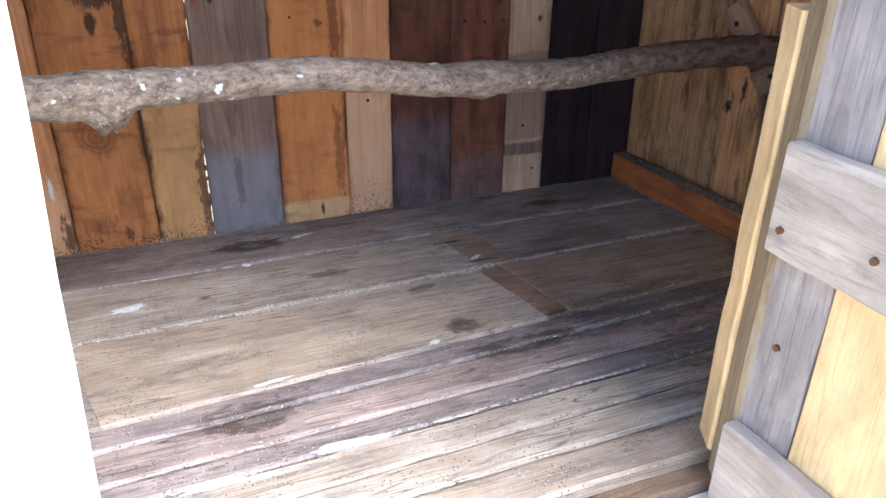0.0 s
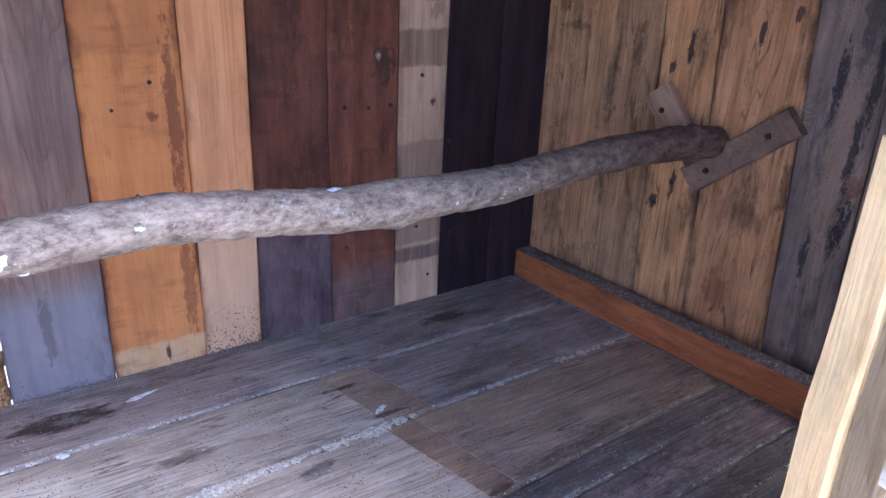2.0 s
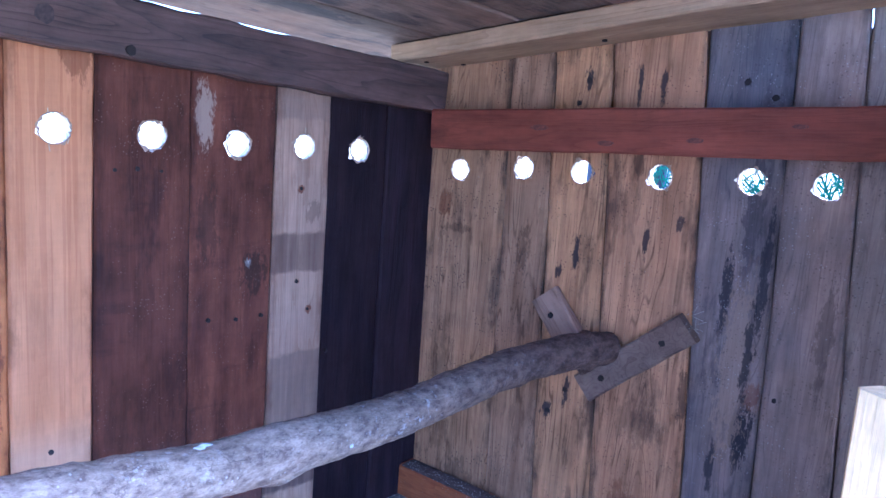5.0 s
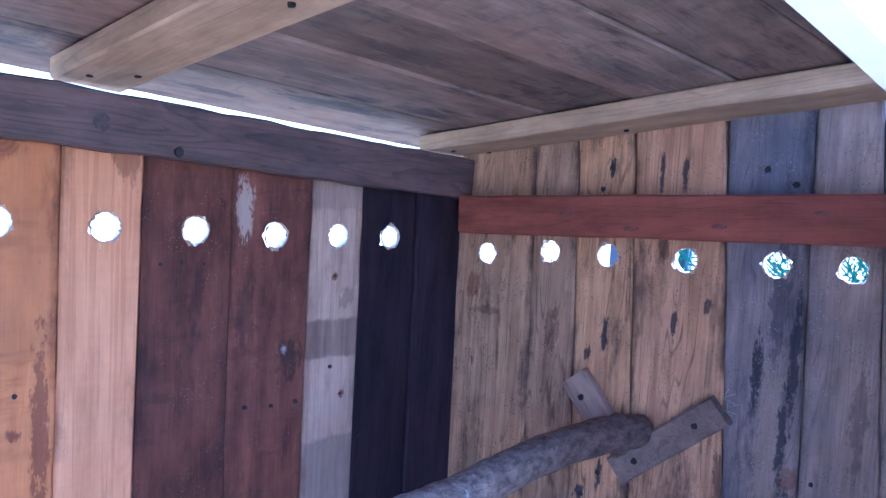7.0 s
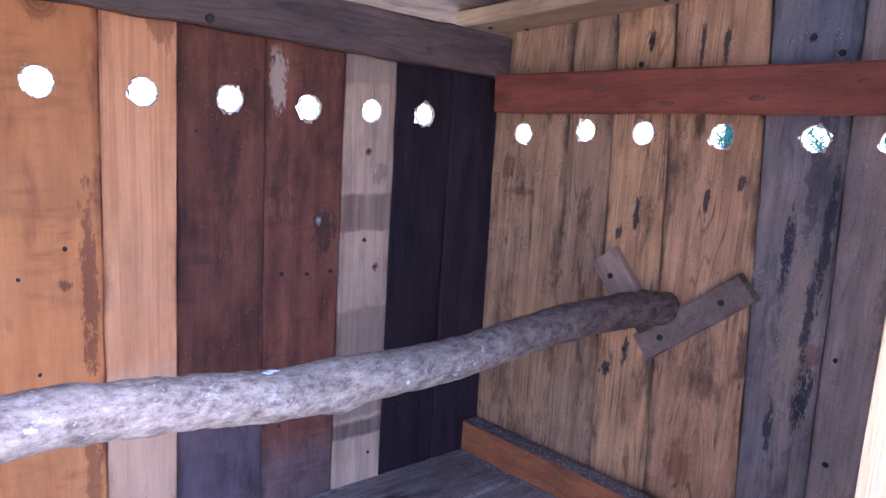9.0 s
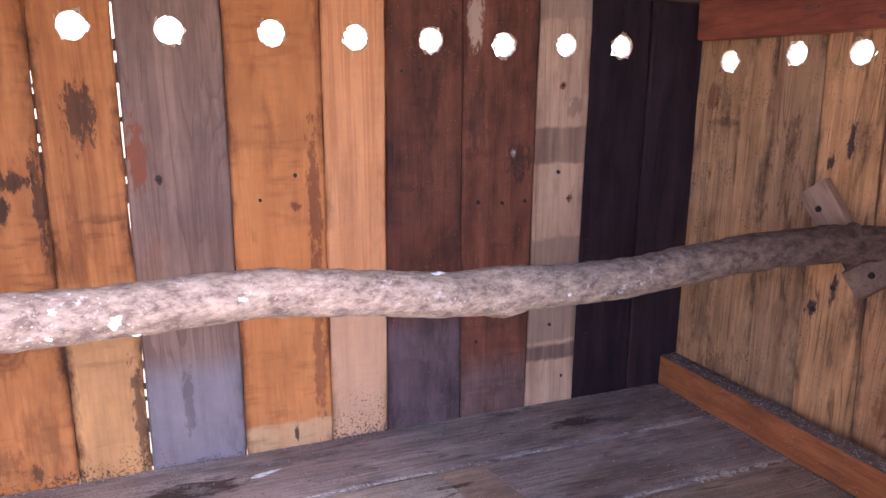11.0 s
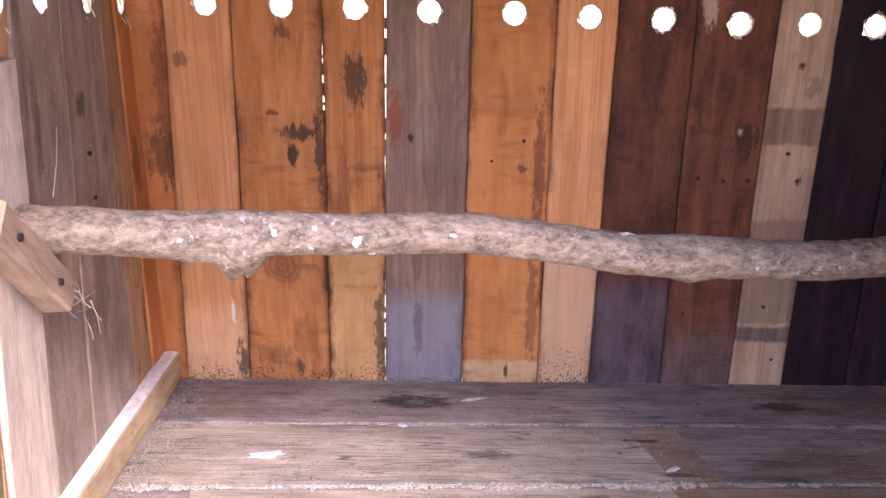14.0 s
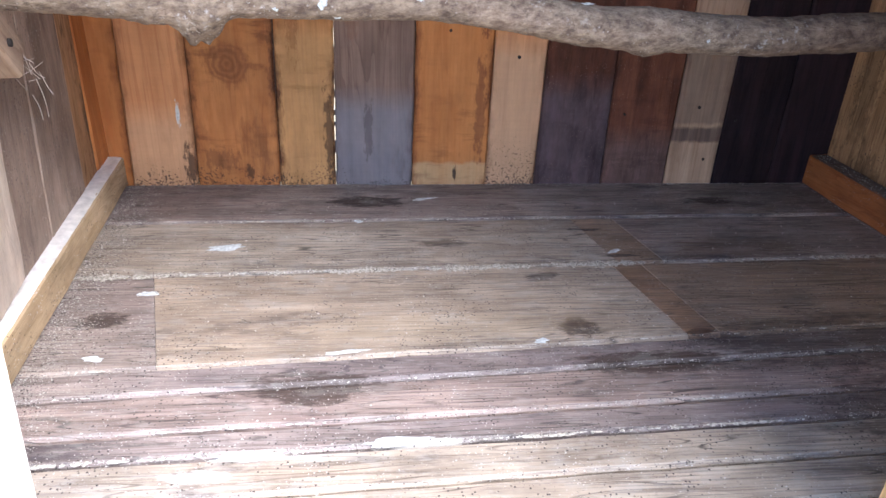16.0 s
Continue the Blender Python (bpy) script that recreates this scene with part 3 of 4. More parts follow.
def tube_mesh(points, n=24, rough=0.0, knobs=(), cap=True, steps=12):
    """A round limb along points (x, y, z, r), smoothed; knobs: (place along 0..1, angle, height, spread)."""
    P = [Vector(p[:3]) for p in points]
    R = [p[3] for p in points]
    fine = []
    for i in range(len(P) - 1):
        p0, p1, p2, p3 = P[max(i - 1, 0)], P[i], P[i + 1], P[min(i + 2, len(P) - 1)]
        for s in range(steps):
            t = s / steps
            q = 0.5 * ((2 * p1) + (p2 - p0) * t + (2 * p0 - 5 * p1 + 4 * p2 - p3) * t * t + (3 * p1 - p0 - 3 * p2 + p3) * t ** 3)
            fine.append((q, R[i] + (R[i + 1] - R[i]) * (3 * t * t - 2 * t ** 3)))
    fine.append((P[-1], R[-1]))
    bm = bmesh.new()
    rows = []
    m = len(fine) - 1
    for i, (q, r) in enumerate(fine):
        d = (fine[min(i + 1, m)][0] - fine[max(i - 1, 0)][0]).normalized()
        side = d.cross(Vector((0, 0, 1))).normalized()
        up = side.cross(d)
        row = []
        for j in range(n):
            t = 2 * math.pi * j / n
            v = side * math.cos(t) + up * math.sin(t)
            rr = r * (1 + rough * noise.noise((q + v * r) * 28) + rough * 0.6 * noise.noise((q + v * r) * 75) + rough * 0.45 * noise.noise((q + v * r) * 170))
            for at, angle, height, spread in knobs:
                da = (t - angle + math.pi) % (2 * math.pi) - math.pi
                blunt = 4 if height > 0.02 else 2
                rr += height * math.exp(-abs((i / m - at) / spread) ** blunt - (da / 0.75) ** 2) * (1 + 0.5 * noise.noise((q + v * r) * 110))
            row.append(bm.verts.new(q + v * rr))
        rows.append(row)
    for i in range(m):
        for j in range(n):
            k = (j + 1) % n
            bm.faces.new((rows[i][j], rows[i][k], rows[i + 1][k], rows[i + 1][j]))
    if cap:
        bm.faces.new(rows[0])
        bm.faces.new(rows[-1])
    return bm


def disc_mesh(r, depth=0.002, n=10, dent=0.0):
    bm = bmesh.new()
    lo = [bm.verts.new((r * math.cos(2 * math.pi * i / n) * rng.uniform(0.85, 1.15), -depth, r * math.sin(2 * math.pi * i / n) * rng.uniform(0.85, 1.15))) for i in range(n)]
    hi = [bm.verts.new((v.co.x, 0.002, v.co.z)) for v in lo]
    bm.faces.new(lo)
    for i in range(n):
        bm.faces.new((lo[i], lo[(i + 1) % n], hi[(i + 1) % n], hi[i]))
    return bm


# ---- shell: frames of the walls ----
BACK_Y, LEAN_BACK = 1.367, 0.02
BACK = Matrix(((1, 0, 0, 0), (0, 1, LEAN_BACK, BACK_Y), (0, 0, 1, 0), (0, 0, 0, 1)))
SLOPE_R, SLOPE_L = 0.172, 0.15
ang_r, ang_l = math.atan(SLOPE_R), math.atan(SLOPE_L)


def right_wall(y, z, off=0.0):
    """A place on the right-hand wall's face; off: metres into the room."""
    return Vector((1.085 + SLOPE_R * (1.367 - y) - off * math.cos(ang_r), y - off * math.sin(ang_r), z))


def left_wall(y, z, off=0.0):
    return Vector((-0.292 + SLOPE_L * (1.367 - y) + off * math.cos(ang_l), y + off * math.sin(ang_l), z))


# frames whose x runs along the wall (from the back to the front on the right, from the front to the back on the left), -y into the room
ax_r = (right_wall(0.367, 0) - right_wall(1.367, 0)).normalized()
RIGHT = Matrix.Translation(right_wall(1.367, 0)) @ Matrix((ax_r, (-ax_r.y, ax_r.x, 0), (0, 0, 1))).transposed().to_4x4()
ax_l = (left_wall(1.367, 0) - left_wall(0.367, 0)).normalized()
LEFT = Matrix.Translation(left_wall(1.367, 0)) @ Matrix((ax_l, (-ax_l.y, ax_l.x, 0), (0, 0, 1))).transposed().to_4x4()
kr, kl = math.hypot(1, SLOPE_R), math.hypot(1, SLOPE_L)


def roof_z(y, x=1.0):
    return 0.795 + 0.135 * (1.367 - y) - 0.066 * (x - 1.0)


def wall(name, label, frame_m):
    e = new(name)
    e.matrix_world = frame_m
    return tagged(e, label, "wall", kind="structure")


def nails(parent, spots, y=-0.0006, r=0.0026):
    for x, z in spots:
        part("nail", disc_mesh(r * rng.uniform(0.8, 1.25)), NAIL, parent, "dark nail hole", m=Matrix.Translation((x, y, z)))


def beam_top(x):
    return 0.842 - 0.06 * x


# back wall
wall_back = wall("wall_back", "back wall of mixed salvaged upright boards, orange, grey, brown and black", BACK)
BACK_HOLES = {1: (-0.164, 0.671), 2: (-0.041, 0.669), 3: (0.078, 0.666), 4: (0.199, 0.661), 5: (0.337, 0.658), 6: (0.460, 0.653),
              7: (0.578, 0.650), 8: (0.703, 0.643), 9: (0.814, 0.643), 10: (0.921, 0.641)}
for i, mat in enumerate(BACK_MATS):
    (a0, a1), (b0, b1) = BACK_EDGES[i], BACK_EDGES[i + 1]
    gl, gr = (0.0012 if i == 3 else 0.0009 if i == 4 else 0.0006), (0.0012 if i == 2 else 0.0009 if i == 3 else 0.0006)
    ext = 0.53
    f = 0.86 / ext
    hole = [(*BACK_HOLES[i], 0.0190)] if i in BACK_HOLES else []
    part("board", plank_mesh(a0 + gl, b0 - gr, a0 + (a1 - a0) * f + gl, b0 + (b1 - b0) * f - gr, -0.01, 0.85, 0.010, hole, wob=0.0011 if i in (2, 3, 4) else 0.0007,
                              top=(beam_top(a0), beam_top(b0))),
         mat, wall_back, m=Matrix.Translation((0, 0.0012 * (-1) ** i + rng.uniform(-0.0008, 0.0008), 0)), second=BORE)

# right wall
wall_right = wall("wall_right", "side wall of tan and blue-grey weathered upright boards", RIGHT)
along_r = lambda y: (1.367 - y) * kr
rh = [[(1.308, 0.618)], [(1.184, 0.632)], [(1.082, 0.635)], [(0.959, 0.639)], [(0.834, 0.645)], [(0.740, 0.648)], []]
for i, mat in enumerate(RIGHT_MATS):
    (a0, a1), (b0, b1) = RIGHT_EDGES[i], RIGHT_EDGES[i + 1]
    f = 0.95 / 0.55
    ta, tb = along_r(a0), along_r(b0)
    ua, ub = along_r(a0 + (a1 - a0) * f), along_r(b0 + (b1 - b0) * f)
    g = 0.0006
    part("board", plank_mesh(ta + g, tb - g, ua + g, ub - g, -0.01, 0.94, 0.019, [(along_r(y), z, 0.0185) for y, z in rh[i]],
                             top=(roof_z(a1, 1.13) + 0.028, roof_z(b1, 1.18) + 0.028)),
         mat, wall_right, m=Matrix.Translation((0, rng.uniform(-0.0015, 0.0015), 0)), second=BORE)

def twisted(bm, along=0.0, up=0.0):
    """The side wall on the left leans: its foot stands further out towards the front."""
    for v in bm.verts:
        x, z = v.co.x + along, v.co.z + up
        v.co.y += (0.55 - z) / 0.55 * 0.10 * -x
    return bm


# left wall
wall_left = wall("wall_left", "side wall of grey-brown weathered upright boards", LEFT)
LEFT_EDGES = [0.60, 0.812, 0.90, 1.05, 1.22, 1.30, 1.375]
lh = [[], [(0.872, 0.672)], [(0.99, 0.675)], [(1.165, 0.675)], [], [(1.338, 0.675)]]
for i, mat in enumerate(LEFT_MATS):
    a, b = (LEFT_EDGES[i] - 1.367) * kl, (LEFT_EDGES[i + 1] - 1.367) * kl
    g = 0.0005
    part("board", twisted(plank_mesh(a + g, b - g, a + g, b - g, -0.01, 0.92, 0.009, [((y - 1.367) * kl, z, 0.021) for y, z in lh[i]],
                                     top=(roof_z(LEFT_EDGES[i], -0.25) + 0.028, roof_z(LEFT_EDGES[i + 1], -0.25) + 0.028))),
         mat, wall_left, m=Matrix.Translation((0, rng.uniform(-0.0015, 0.0015), 0)), second=BORE)

# floor of boards that run along the back wall
floor = tagged(new("floor"), "worn grey-brown wooden floorboards with chalky joints and droppings", "floor", kind="structure")
FLOOR_EDGES = [(1.372, 1.372), (1.208, 1.220), (1.032, 1.060), (0.808, 0.868), (0.758, 0.815), (0.692, 0.738), (0.652, 0.690), (0.594, 0.634),
               (0.545, 0.570), (0.488, 0.500)]


def floor_board(x0, x1, i, mat, drop=0.0, name="floorboard"):
    (a0, a1), (b0, b1) = FLOOR_EDGES[i], FLOOR_EDGES[i + 1]
    edge = lambda e, x: e[0] + (e[1] - e[0]) * (x + 0.1) / 1.05
    bm = bmesh.new()
    seg, c, g = max(2, round(16 * (x1 - x0))), 0.0045, 0.0018
    rows = []
    for s in range(seg + 1):
        x = x0 + (x1 - x0) * s / seg
        hi = edge((a0, a1), x) - g + rng.uniform(-0.001, 0.001)
        lo = edge((b0, b1), x) + g + rng.uniform(-0.001, 0.001)
        lean = 0.25 * ((1 - s / seg) * (x0 > -0.3) + s / seg * (x1 < 1.2))
        skx2 = lambda y: x - (y - (a0 + b0) / 2) * lean
        z = -drop + rng.uniform(-0.0006, 0.0006)
        rows.append([bm.verts.new(p) for p in ((skx2(lo), lo, -0.022), (skx2(lo), lo, z - c), (skx2(lo), lo + c, z), (skx2(hi), hi - c, z), (skx2(hi), hi, z - c), (skx2(hi), hi, -0.022))])
    for s in range(seg):
        for j in range(6):
            k = (j + 1) % 6
            bm.faces.new((rows[s][j], rows[s][k], rows[s + 1][k], rows[s + 1][j]))
    bm.faces.new(rows[0])
    bm.faces.new(rows[-1])
    return part(name, bm, mat, floor)


FLOOR_MATS = [[FLOOR_C], [FLOOR_A, FLOOR_B, FLOOR_C], [FLOOR_C, FLOOR_E, FLOOR_G, FLOOR_B], [FLOOR_D], [FLOOR_F], [FLOOR_D], [FLOOR_A], [FLOOR_A], [FLOOR_E]]
FLOOR_SPLITS = {1: [0.555, 0.632], 2: [-0.108, 0.592, 0.64]}
for i in range(len(FLOOR_EDGES) - 1):
    xs = [-0.32, *FLOOR_SPLITS.get(i, []), 1.24]
    for j, (a, b) in enumerate(zip(xs, xs[1:])):
        floor_board(a + 0.0003, b - 0.0003, i, FLOOR_MATS[i][j], rng.uniform(0, 0.0015))

# roof boards and rafters
ceiling = tagged(new("ceiling"), "dark weathered roof boards seen from below", "ceiling", kind="structure")
bm = bmesh.new()
ys = [1.495, 1.31, 1.15, 1.01, 0.868, 0.74, 0.61, 0.48, 0.36]
for layer, (gap, up) in enumerate(((0.0016, 0.0305), (-0.01, 0.0515))):  # boards, and an unseen layer added to stop light at their joints
    for a, b in zip(ys, ys[1:]):
        sag = rng.uniform(-0.0012, 0.0012) if layer == 0 else 0.0
        c = 0.003 if layer == 0 else 0.0
        rows = []
        for i in range(13):
            f = i / 12
            row = []
            wa, wb = rng.uniform(-0.0008, 0.0008), rng.uniform(-0.0008, 0.0008)
            for y, z in ((a - gap + wa, 0.02), (a - gap + wa, c), (a - gap - c + wa, 0), (b + gap + c + wb, 0), (b + gap + wb, c), (b + gap + wb, 0.02)):
                x = (-0.34 + 0.15 * (1.367 - y)) * (1 - f) + (1.13 + 0.172 * (1.367 - y)) * f
                row.append(bm.verts.new((x, y, roof_z(y, x) + up + z + sag)))
            rows.append(row)
        for r0, r1 in zip(rows, rows[1:]):
            for j in range(6):
                bm.faces.new((r0[j], r0[(j + 1) % 6], r1[(j + 1) % 6], r1[j]))
        bm.faces.new(rows[0])
        bm.faces.new(rows[-1])
part("ceiling_boards", bm, ROOFW, ceiling)


def rafter(back, front, w, label):
    """A flat rafter from the back (x, y) to the front (x, y)."""
    a = Vector((*back, roof_z(back[1], back[0]) + 0.0145))
    b = Vector((*front, roof_z(front[1], front[0]) + 0.0145))
    d = a - b
    t = thing("rafter", label, "rafter", group="rafters")
    t.matrix_world = (Matrix.Translation((a + b) / 2) @ Matrix.Rotation(math.atan2(-d.x, d.y), 4, 'Z') @ Matrix.Rotation(math.asin(d.z / d.length), 4, 'X')
                      @ Matrix.Rotation(0.06, 4, 'Y'))
    part("rafter_board", bar_mesh(w, d.length, 0.029, axis='y'), NEWPINE_Y, t)
    nails_flat = [(-0.2 * w, d.length / 2 - 0.05), (0.25 * w, d.length / 2 - 0.09), (0.1 * w, 0.05)]
    for x, y in nails_flat:
        part("nail", disc_mesh(0.004), NAIL, t, "dark nail head", m=Matrix.Translation((x, y, -0.0148)) @ Matrix.Rotation(radians(90), 4, 'X'))
    return t


rafter((0.443, 1.40), (0.523, 0.50), 0.088, "pale sawn pine rafter under the roof boards")
rafter((1.048, 1.40), (1.165, 0.60), 0.11, "pale sawn pine rafter along the top of the side wall")
rafter((-0.20, 1.40), (-0.12, 0.50), 0.088, "pale sawn pine rafter under the roof boards")

# rails
beam = thing("beam", "dark brown stained beam along the top of the back wall", "beam")
beam.matrix_world = Matrix.Translation((0.39, 1.361, 0.7865)) @ Matrix.Rotation(0.058, 4, 'Y')
part("beam_timber", bar_mesh(1.38, 0.045, 0.071, axis='x', seg=40, wob=0.0016), DARKBEAM, beam)
part("knot", disc_mesh(0.011, 0.0006, 14), plain("beam_knot", (0.05, 0.03, 0.026), 0.6, vary=0.5, scale=200), beam, "dark knot", m=Matrix.Translation((0.051, -0.0235, -0.003)))
part("bolt_head", disc_mesh(0.0062, 0.003, 8), NAIL, beam, "dark bolt head", m=Matrix.Translation((0.148, -0.0235, -0.026)))


DUST_DARK = plain("grey_dust", (0.11, 0.08, 0.068), 0.95, vary=0.4, scale=90)
DUST_PALE = plain("pale_dust", (0.72, 0.69, 0.65), 0.95, vary=0.2, scale=60)


def rail_between(name, a, b, w, h, mat, label, dust=None):
    """A rail from a to b (centres), w across and h high."""
    a, b = Vector(a), Vector(b)
    d = b - a
    t = thing(name, label, "rail")
    rz = math.atan2(-d.x, d.y)
    t.matrix_world = Matrix.Translation((a + b) / 2) @ Matrix.Rotation(rz, 4, 'Z') @ Matrix.Rotation(math.asin(d.z / d.length), 4, 'X')
    part("rail_timber", bar_mesh(w, d.length, h, axis='y', seg=12), mat, t)
    if dust:
        bm = bmesh.new()
        n = 60
        rows = []
        for i in range(n + 1):
            y = -d.length / 2 + 0.004 + (d.length - 0.008) * i / n
            rows.append([bm.verts.new((q * w * 0.5 * (0.93 + 0.05 * noise.noise((y * 40, q, 1))), y, h / 2 + (0.0022 if abs(q) < 0.9 else 0.0004) + 0.0008 * noise.noise((y * 60, q * 3, 4)))) for q in (-1, -0.4, 0.4, 1)])
        for i in range(n):
            for j in range(3):
                bm.faces.new((rows[i][j], rows[i][j + 1], rows[i + 1][j + 1], rows[i + 1][j]))
        part("dust_layer", bm, dust, t, "layer of settled dust")
    return t


rail_between("upper_rail", right_wall(0.60, 0.722, 0.022), right_wall(1.345, 0.684, 0.022), 0.042, 0.066, REDRAIL, "reddish brown planed rail across the side wall")
upper = [o for o in scene.objects if o.name.startswith("upper_rail")][0]
KNOT = plain("dark_knot", (0.13, 0.036, 0.022), 0.6, vary=0.5, scale=220)
for y, z, rx in ((0.17, 0.004, 0.016), (0.06, -0.018, 0.013), (-0.07, -0.012, 0.012), (-0.2, 0.008, 0.010)):
    kb = disc_mesh(rx, 0.0008, 14)
    for v in kb.verts:
        v.co.z *= 0.3
    part("knot", kb, KNOT, upper, "dark knot in the rail", m=Matrix.Translation((-0.0215, y, z)) @ Matrix.Rotation(radians(-90), 4, 'Z'))
rail_between("floor_batten", (1.148, 0.62, 0.03), (1.067, 1.365, 0.03), 0.04, 0.06, ORANGERAIL, "orange-brown batten on the floor along the side wall", dust=DUST_DARK)
rail_between("floor_batten", (-0.250, 0.72, 0.028), (-0.284, 1.365, 0.028), 0.036, 0.056, BATTEN, "pine batten with pale dust on top, on the floor", dust=DUST_PALE)

# upright stud on the left wall
stud = thing("stud", "pale planed upright stud against the side wall", "stud")
stud.matrix_world = LEFT @ Matrix.Translation(((0.854 - 1.367) * kl, -0.005, 0.335)) @ Matrix.Rotation(-0.07, 4, 'Y')
part("stud_timber", twisted(bar_mesh(0.104, 0.008, 0.545, axis='z', seg=10), (0.854 - 1.367) * kl, 0.335), STUDW, stud)

# perch
PERCH = [(-0.235, 0.436, 0.026), (-0.17, 0.433, 0.0255), (-0.072, 0.425, 0.0255), (0.034, 0.424, 0.0245), (0.143, 0.419, 0.0235), (0.256, 0.417, 0.0235),
         (0.355, 0.402, 0.0235), (0.45, 0.386, 0.0245), (0.575, 0.376, 0.0245), (0.70, 0.369, 0.0245), (0.80, 0.372, 0.025), (0.92, 0.374, 0.0255),
         (1.05, 0.372, 0.027), (1.10, 0.371, 0.027), (1.138, 0.370, 0.0255)]

# droppings, cracks and bark of the perch
k = Tree("grey_bark")
co = k.n("ShaderNodeTexCoord").outputs["Object"]
sep = k.n("ShaderNodeSeparateXYZ")
k.link(co, sep.inputs[0])
tone = k.span(k.noise(k.stretch(co, 0.55, 1, 1), 95, 7, 0.72), 0.38, 0.62)
col = k.mix(tone, (0.12, 0.082, 0.062), (0.335, 0.258, 0.192))
col = k.mix(k.span(k.noise(co, 11, 3), 0.48, 0.62), col, k.mix(tone, (0.15, 0.1, 0.075), (0.385, 0.295, 0.222)))
# bark plates with dark cracks, longer along the limb
plates = k.n("ShaderNodeTexVoronoi", Scale=130)
plates.feature = 'DISTANCE_TO_EDGE'
wav = k.n("ShaderNodeVectorMath", op='ADD')
warp_n = k.n("ShaderNodeTexNoise", Scale=45, Detail=4)
k.link(co, warp_n.inputs["Vector"])
wsc = k.n("ShaderNodeVectorMath", op='MULTIPLY')
wsc.inputs[1].default_value = (0.03, 0.03, 0.03)
k.link(warp_n.outputs["Color"], wsc.inputs[0])
k.link(k.stretch(co, 0.32, 1, 1), wav.inputs[0])
k.link(wsc.outputs[0], wav.inputs[1])
k.link(wav.outputs[0], plates.inputs["Vector"])
crack = k.math('MULTIPLY', k.span(plates.outputs["Distance"], 0.09, 0.01), k.span(k.noise(co, 40, 4, 0.6), 0.52, 0.62))
col = k.mix(k.math('MULTIPLY', crack, 0.5), col, (0.05, 0.031, 0.025))
col = k.mix(k.math('MULTIPLY', k.span(k.noise(k.stretch(co, 0.4, 1, 1), 330, 4, 0.6), 0.57, 0.66), 0.45), col, (0.07, 0.045, 0.037))
# pale lichen and droppings
patch = k.span(k.noise(co, 120, 6, 0.7), 0.57, 0.66)
zone = k.span(k.noise(k.stretch(co, 1, 0.2, 0.2), 9, 2), 0.46, 0.6)
col = k.mix(k.math('MULTIPLY', k.math('MULTIPLY', patch, zone), 0.75), col, (0.52, 0.49, 0.47))
fleck = k.n("ShaderNodeTexVoronoi", Scale=170)
k.link(co, fleck.inputs["Vector"])
ff = k.math('MULTIPLY', k.span(fleck.outputs["Distance"], 0.22, 0.12), k.span(k.noise(co, 30, 3), 0.5, 0.6))
col = k.mix(k.math('MULTIPLY', ff, 0.6), col, (0.55, 0.5, 0.46))
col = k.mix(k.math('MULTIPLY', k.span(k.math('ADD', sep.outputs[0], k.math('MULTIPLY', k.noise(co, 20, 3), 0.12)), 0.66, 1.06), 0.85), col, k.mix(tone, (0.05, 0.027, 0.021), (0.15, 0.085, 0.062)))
k.link(col, k.bsdf.inputs["Base Color"])
k.bsdf.inputs["Roughness"].default_value = 0.8
k.bsdf.inputs["Specular IOR Level"].default_value = 0.35
bump = k.n("ShaderNodeBump", Strength=0.9, Distance=0.004)
hgt = k.math('ADD', k.noise(k.stretch(co, 0.5, 1, 1), 110, 6, 0.7), k.math('MULTIPLY', crack, -0.2))
k.link(hgt, bump.inputs["Height"])
k.link(bump.outputs[0], k.bsdf.inputs["Normal"])
BARK = k.mat


def perch_y(x):
    return 0.897 + 0.13 * x - 0.30 * max(0.0, x - 1.0)


perch = thing("perch", "knobbly natural branch perch with grey-brown bark, resting on cleats", "perch")
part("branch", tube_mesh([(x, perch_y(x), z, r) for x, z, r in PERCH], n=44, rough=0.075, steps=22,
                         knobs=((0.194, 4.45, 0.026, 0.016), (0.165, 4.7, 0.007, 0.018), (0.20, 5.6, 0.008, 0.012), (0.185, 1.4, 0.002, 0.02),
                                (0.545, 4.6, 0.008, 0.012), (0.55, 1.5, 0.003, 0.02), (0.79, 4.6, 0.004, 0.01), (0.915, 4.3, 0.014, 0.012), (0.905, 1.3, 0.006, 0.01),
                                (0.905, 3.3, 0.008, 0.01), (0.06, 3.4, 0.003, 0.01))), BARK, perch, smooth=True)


def splat(rx, ry, h=0.0007, n=24):
    """A thin dried splash, lying in x and y."""
    bm = bmesh.new()
    ring = []
    p1, p2 = rng.uniform(0, 6), rng.uniform(0, 6)
    for i in range(n):
        t = 2 * math.pi * i / n
        q = 0.85 + 0.22 * math.sin(2 * t + p1) + 0.16 * math.sin(5 * t + p2) + rng.uniform(-0.06, 0.06)
        ring.append(bm.verts.new((rx * q * math.cos(t), ry * q * math.sin(t), 0)))
    inner = [bm.verts.new((v.co.x * 0.6, v.co.y * 0.6, h * rng.uniform(0.6, 1.2))) for v in ring]
    for i in range(n):
        bm.faces.new((ring[i], ring[(i + 1) % n], inner[(i + 1) % n], inner[i]))
    bm.faces.new(inner)
    return bm


def perch_at(x):
    for (x0, z0, r0), (x1, z1, r1) in zip(PERCH, PERCH[1:]):
        if x0 <= x <= x1:
            f = (x - x0) / (x1 - x0)
            return z0 + (z1 - z0) * f, r0 + (r1 - r0) * f
    return PERCH[-1][1:]


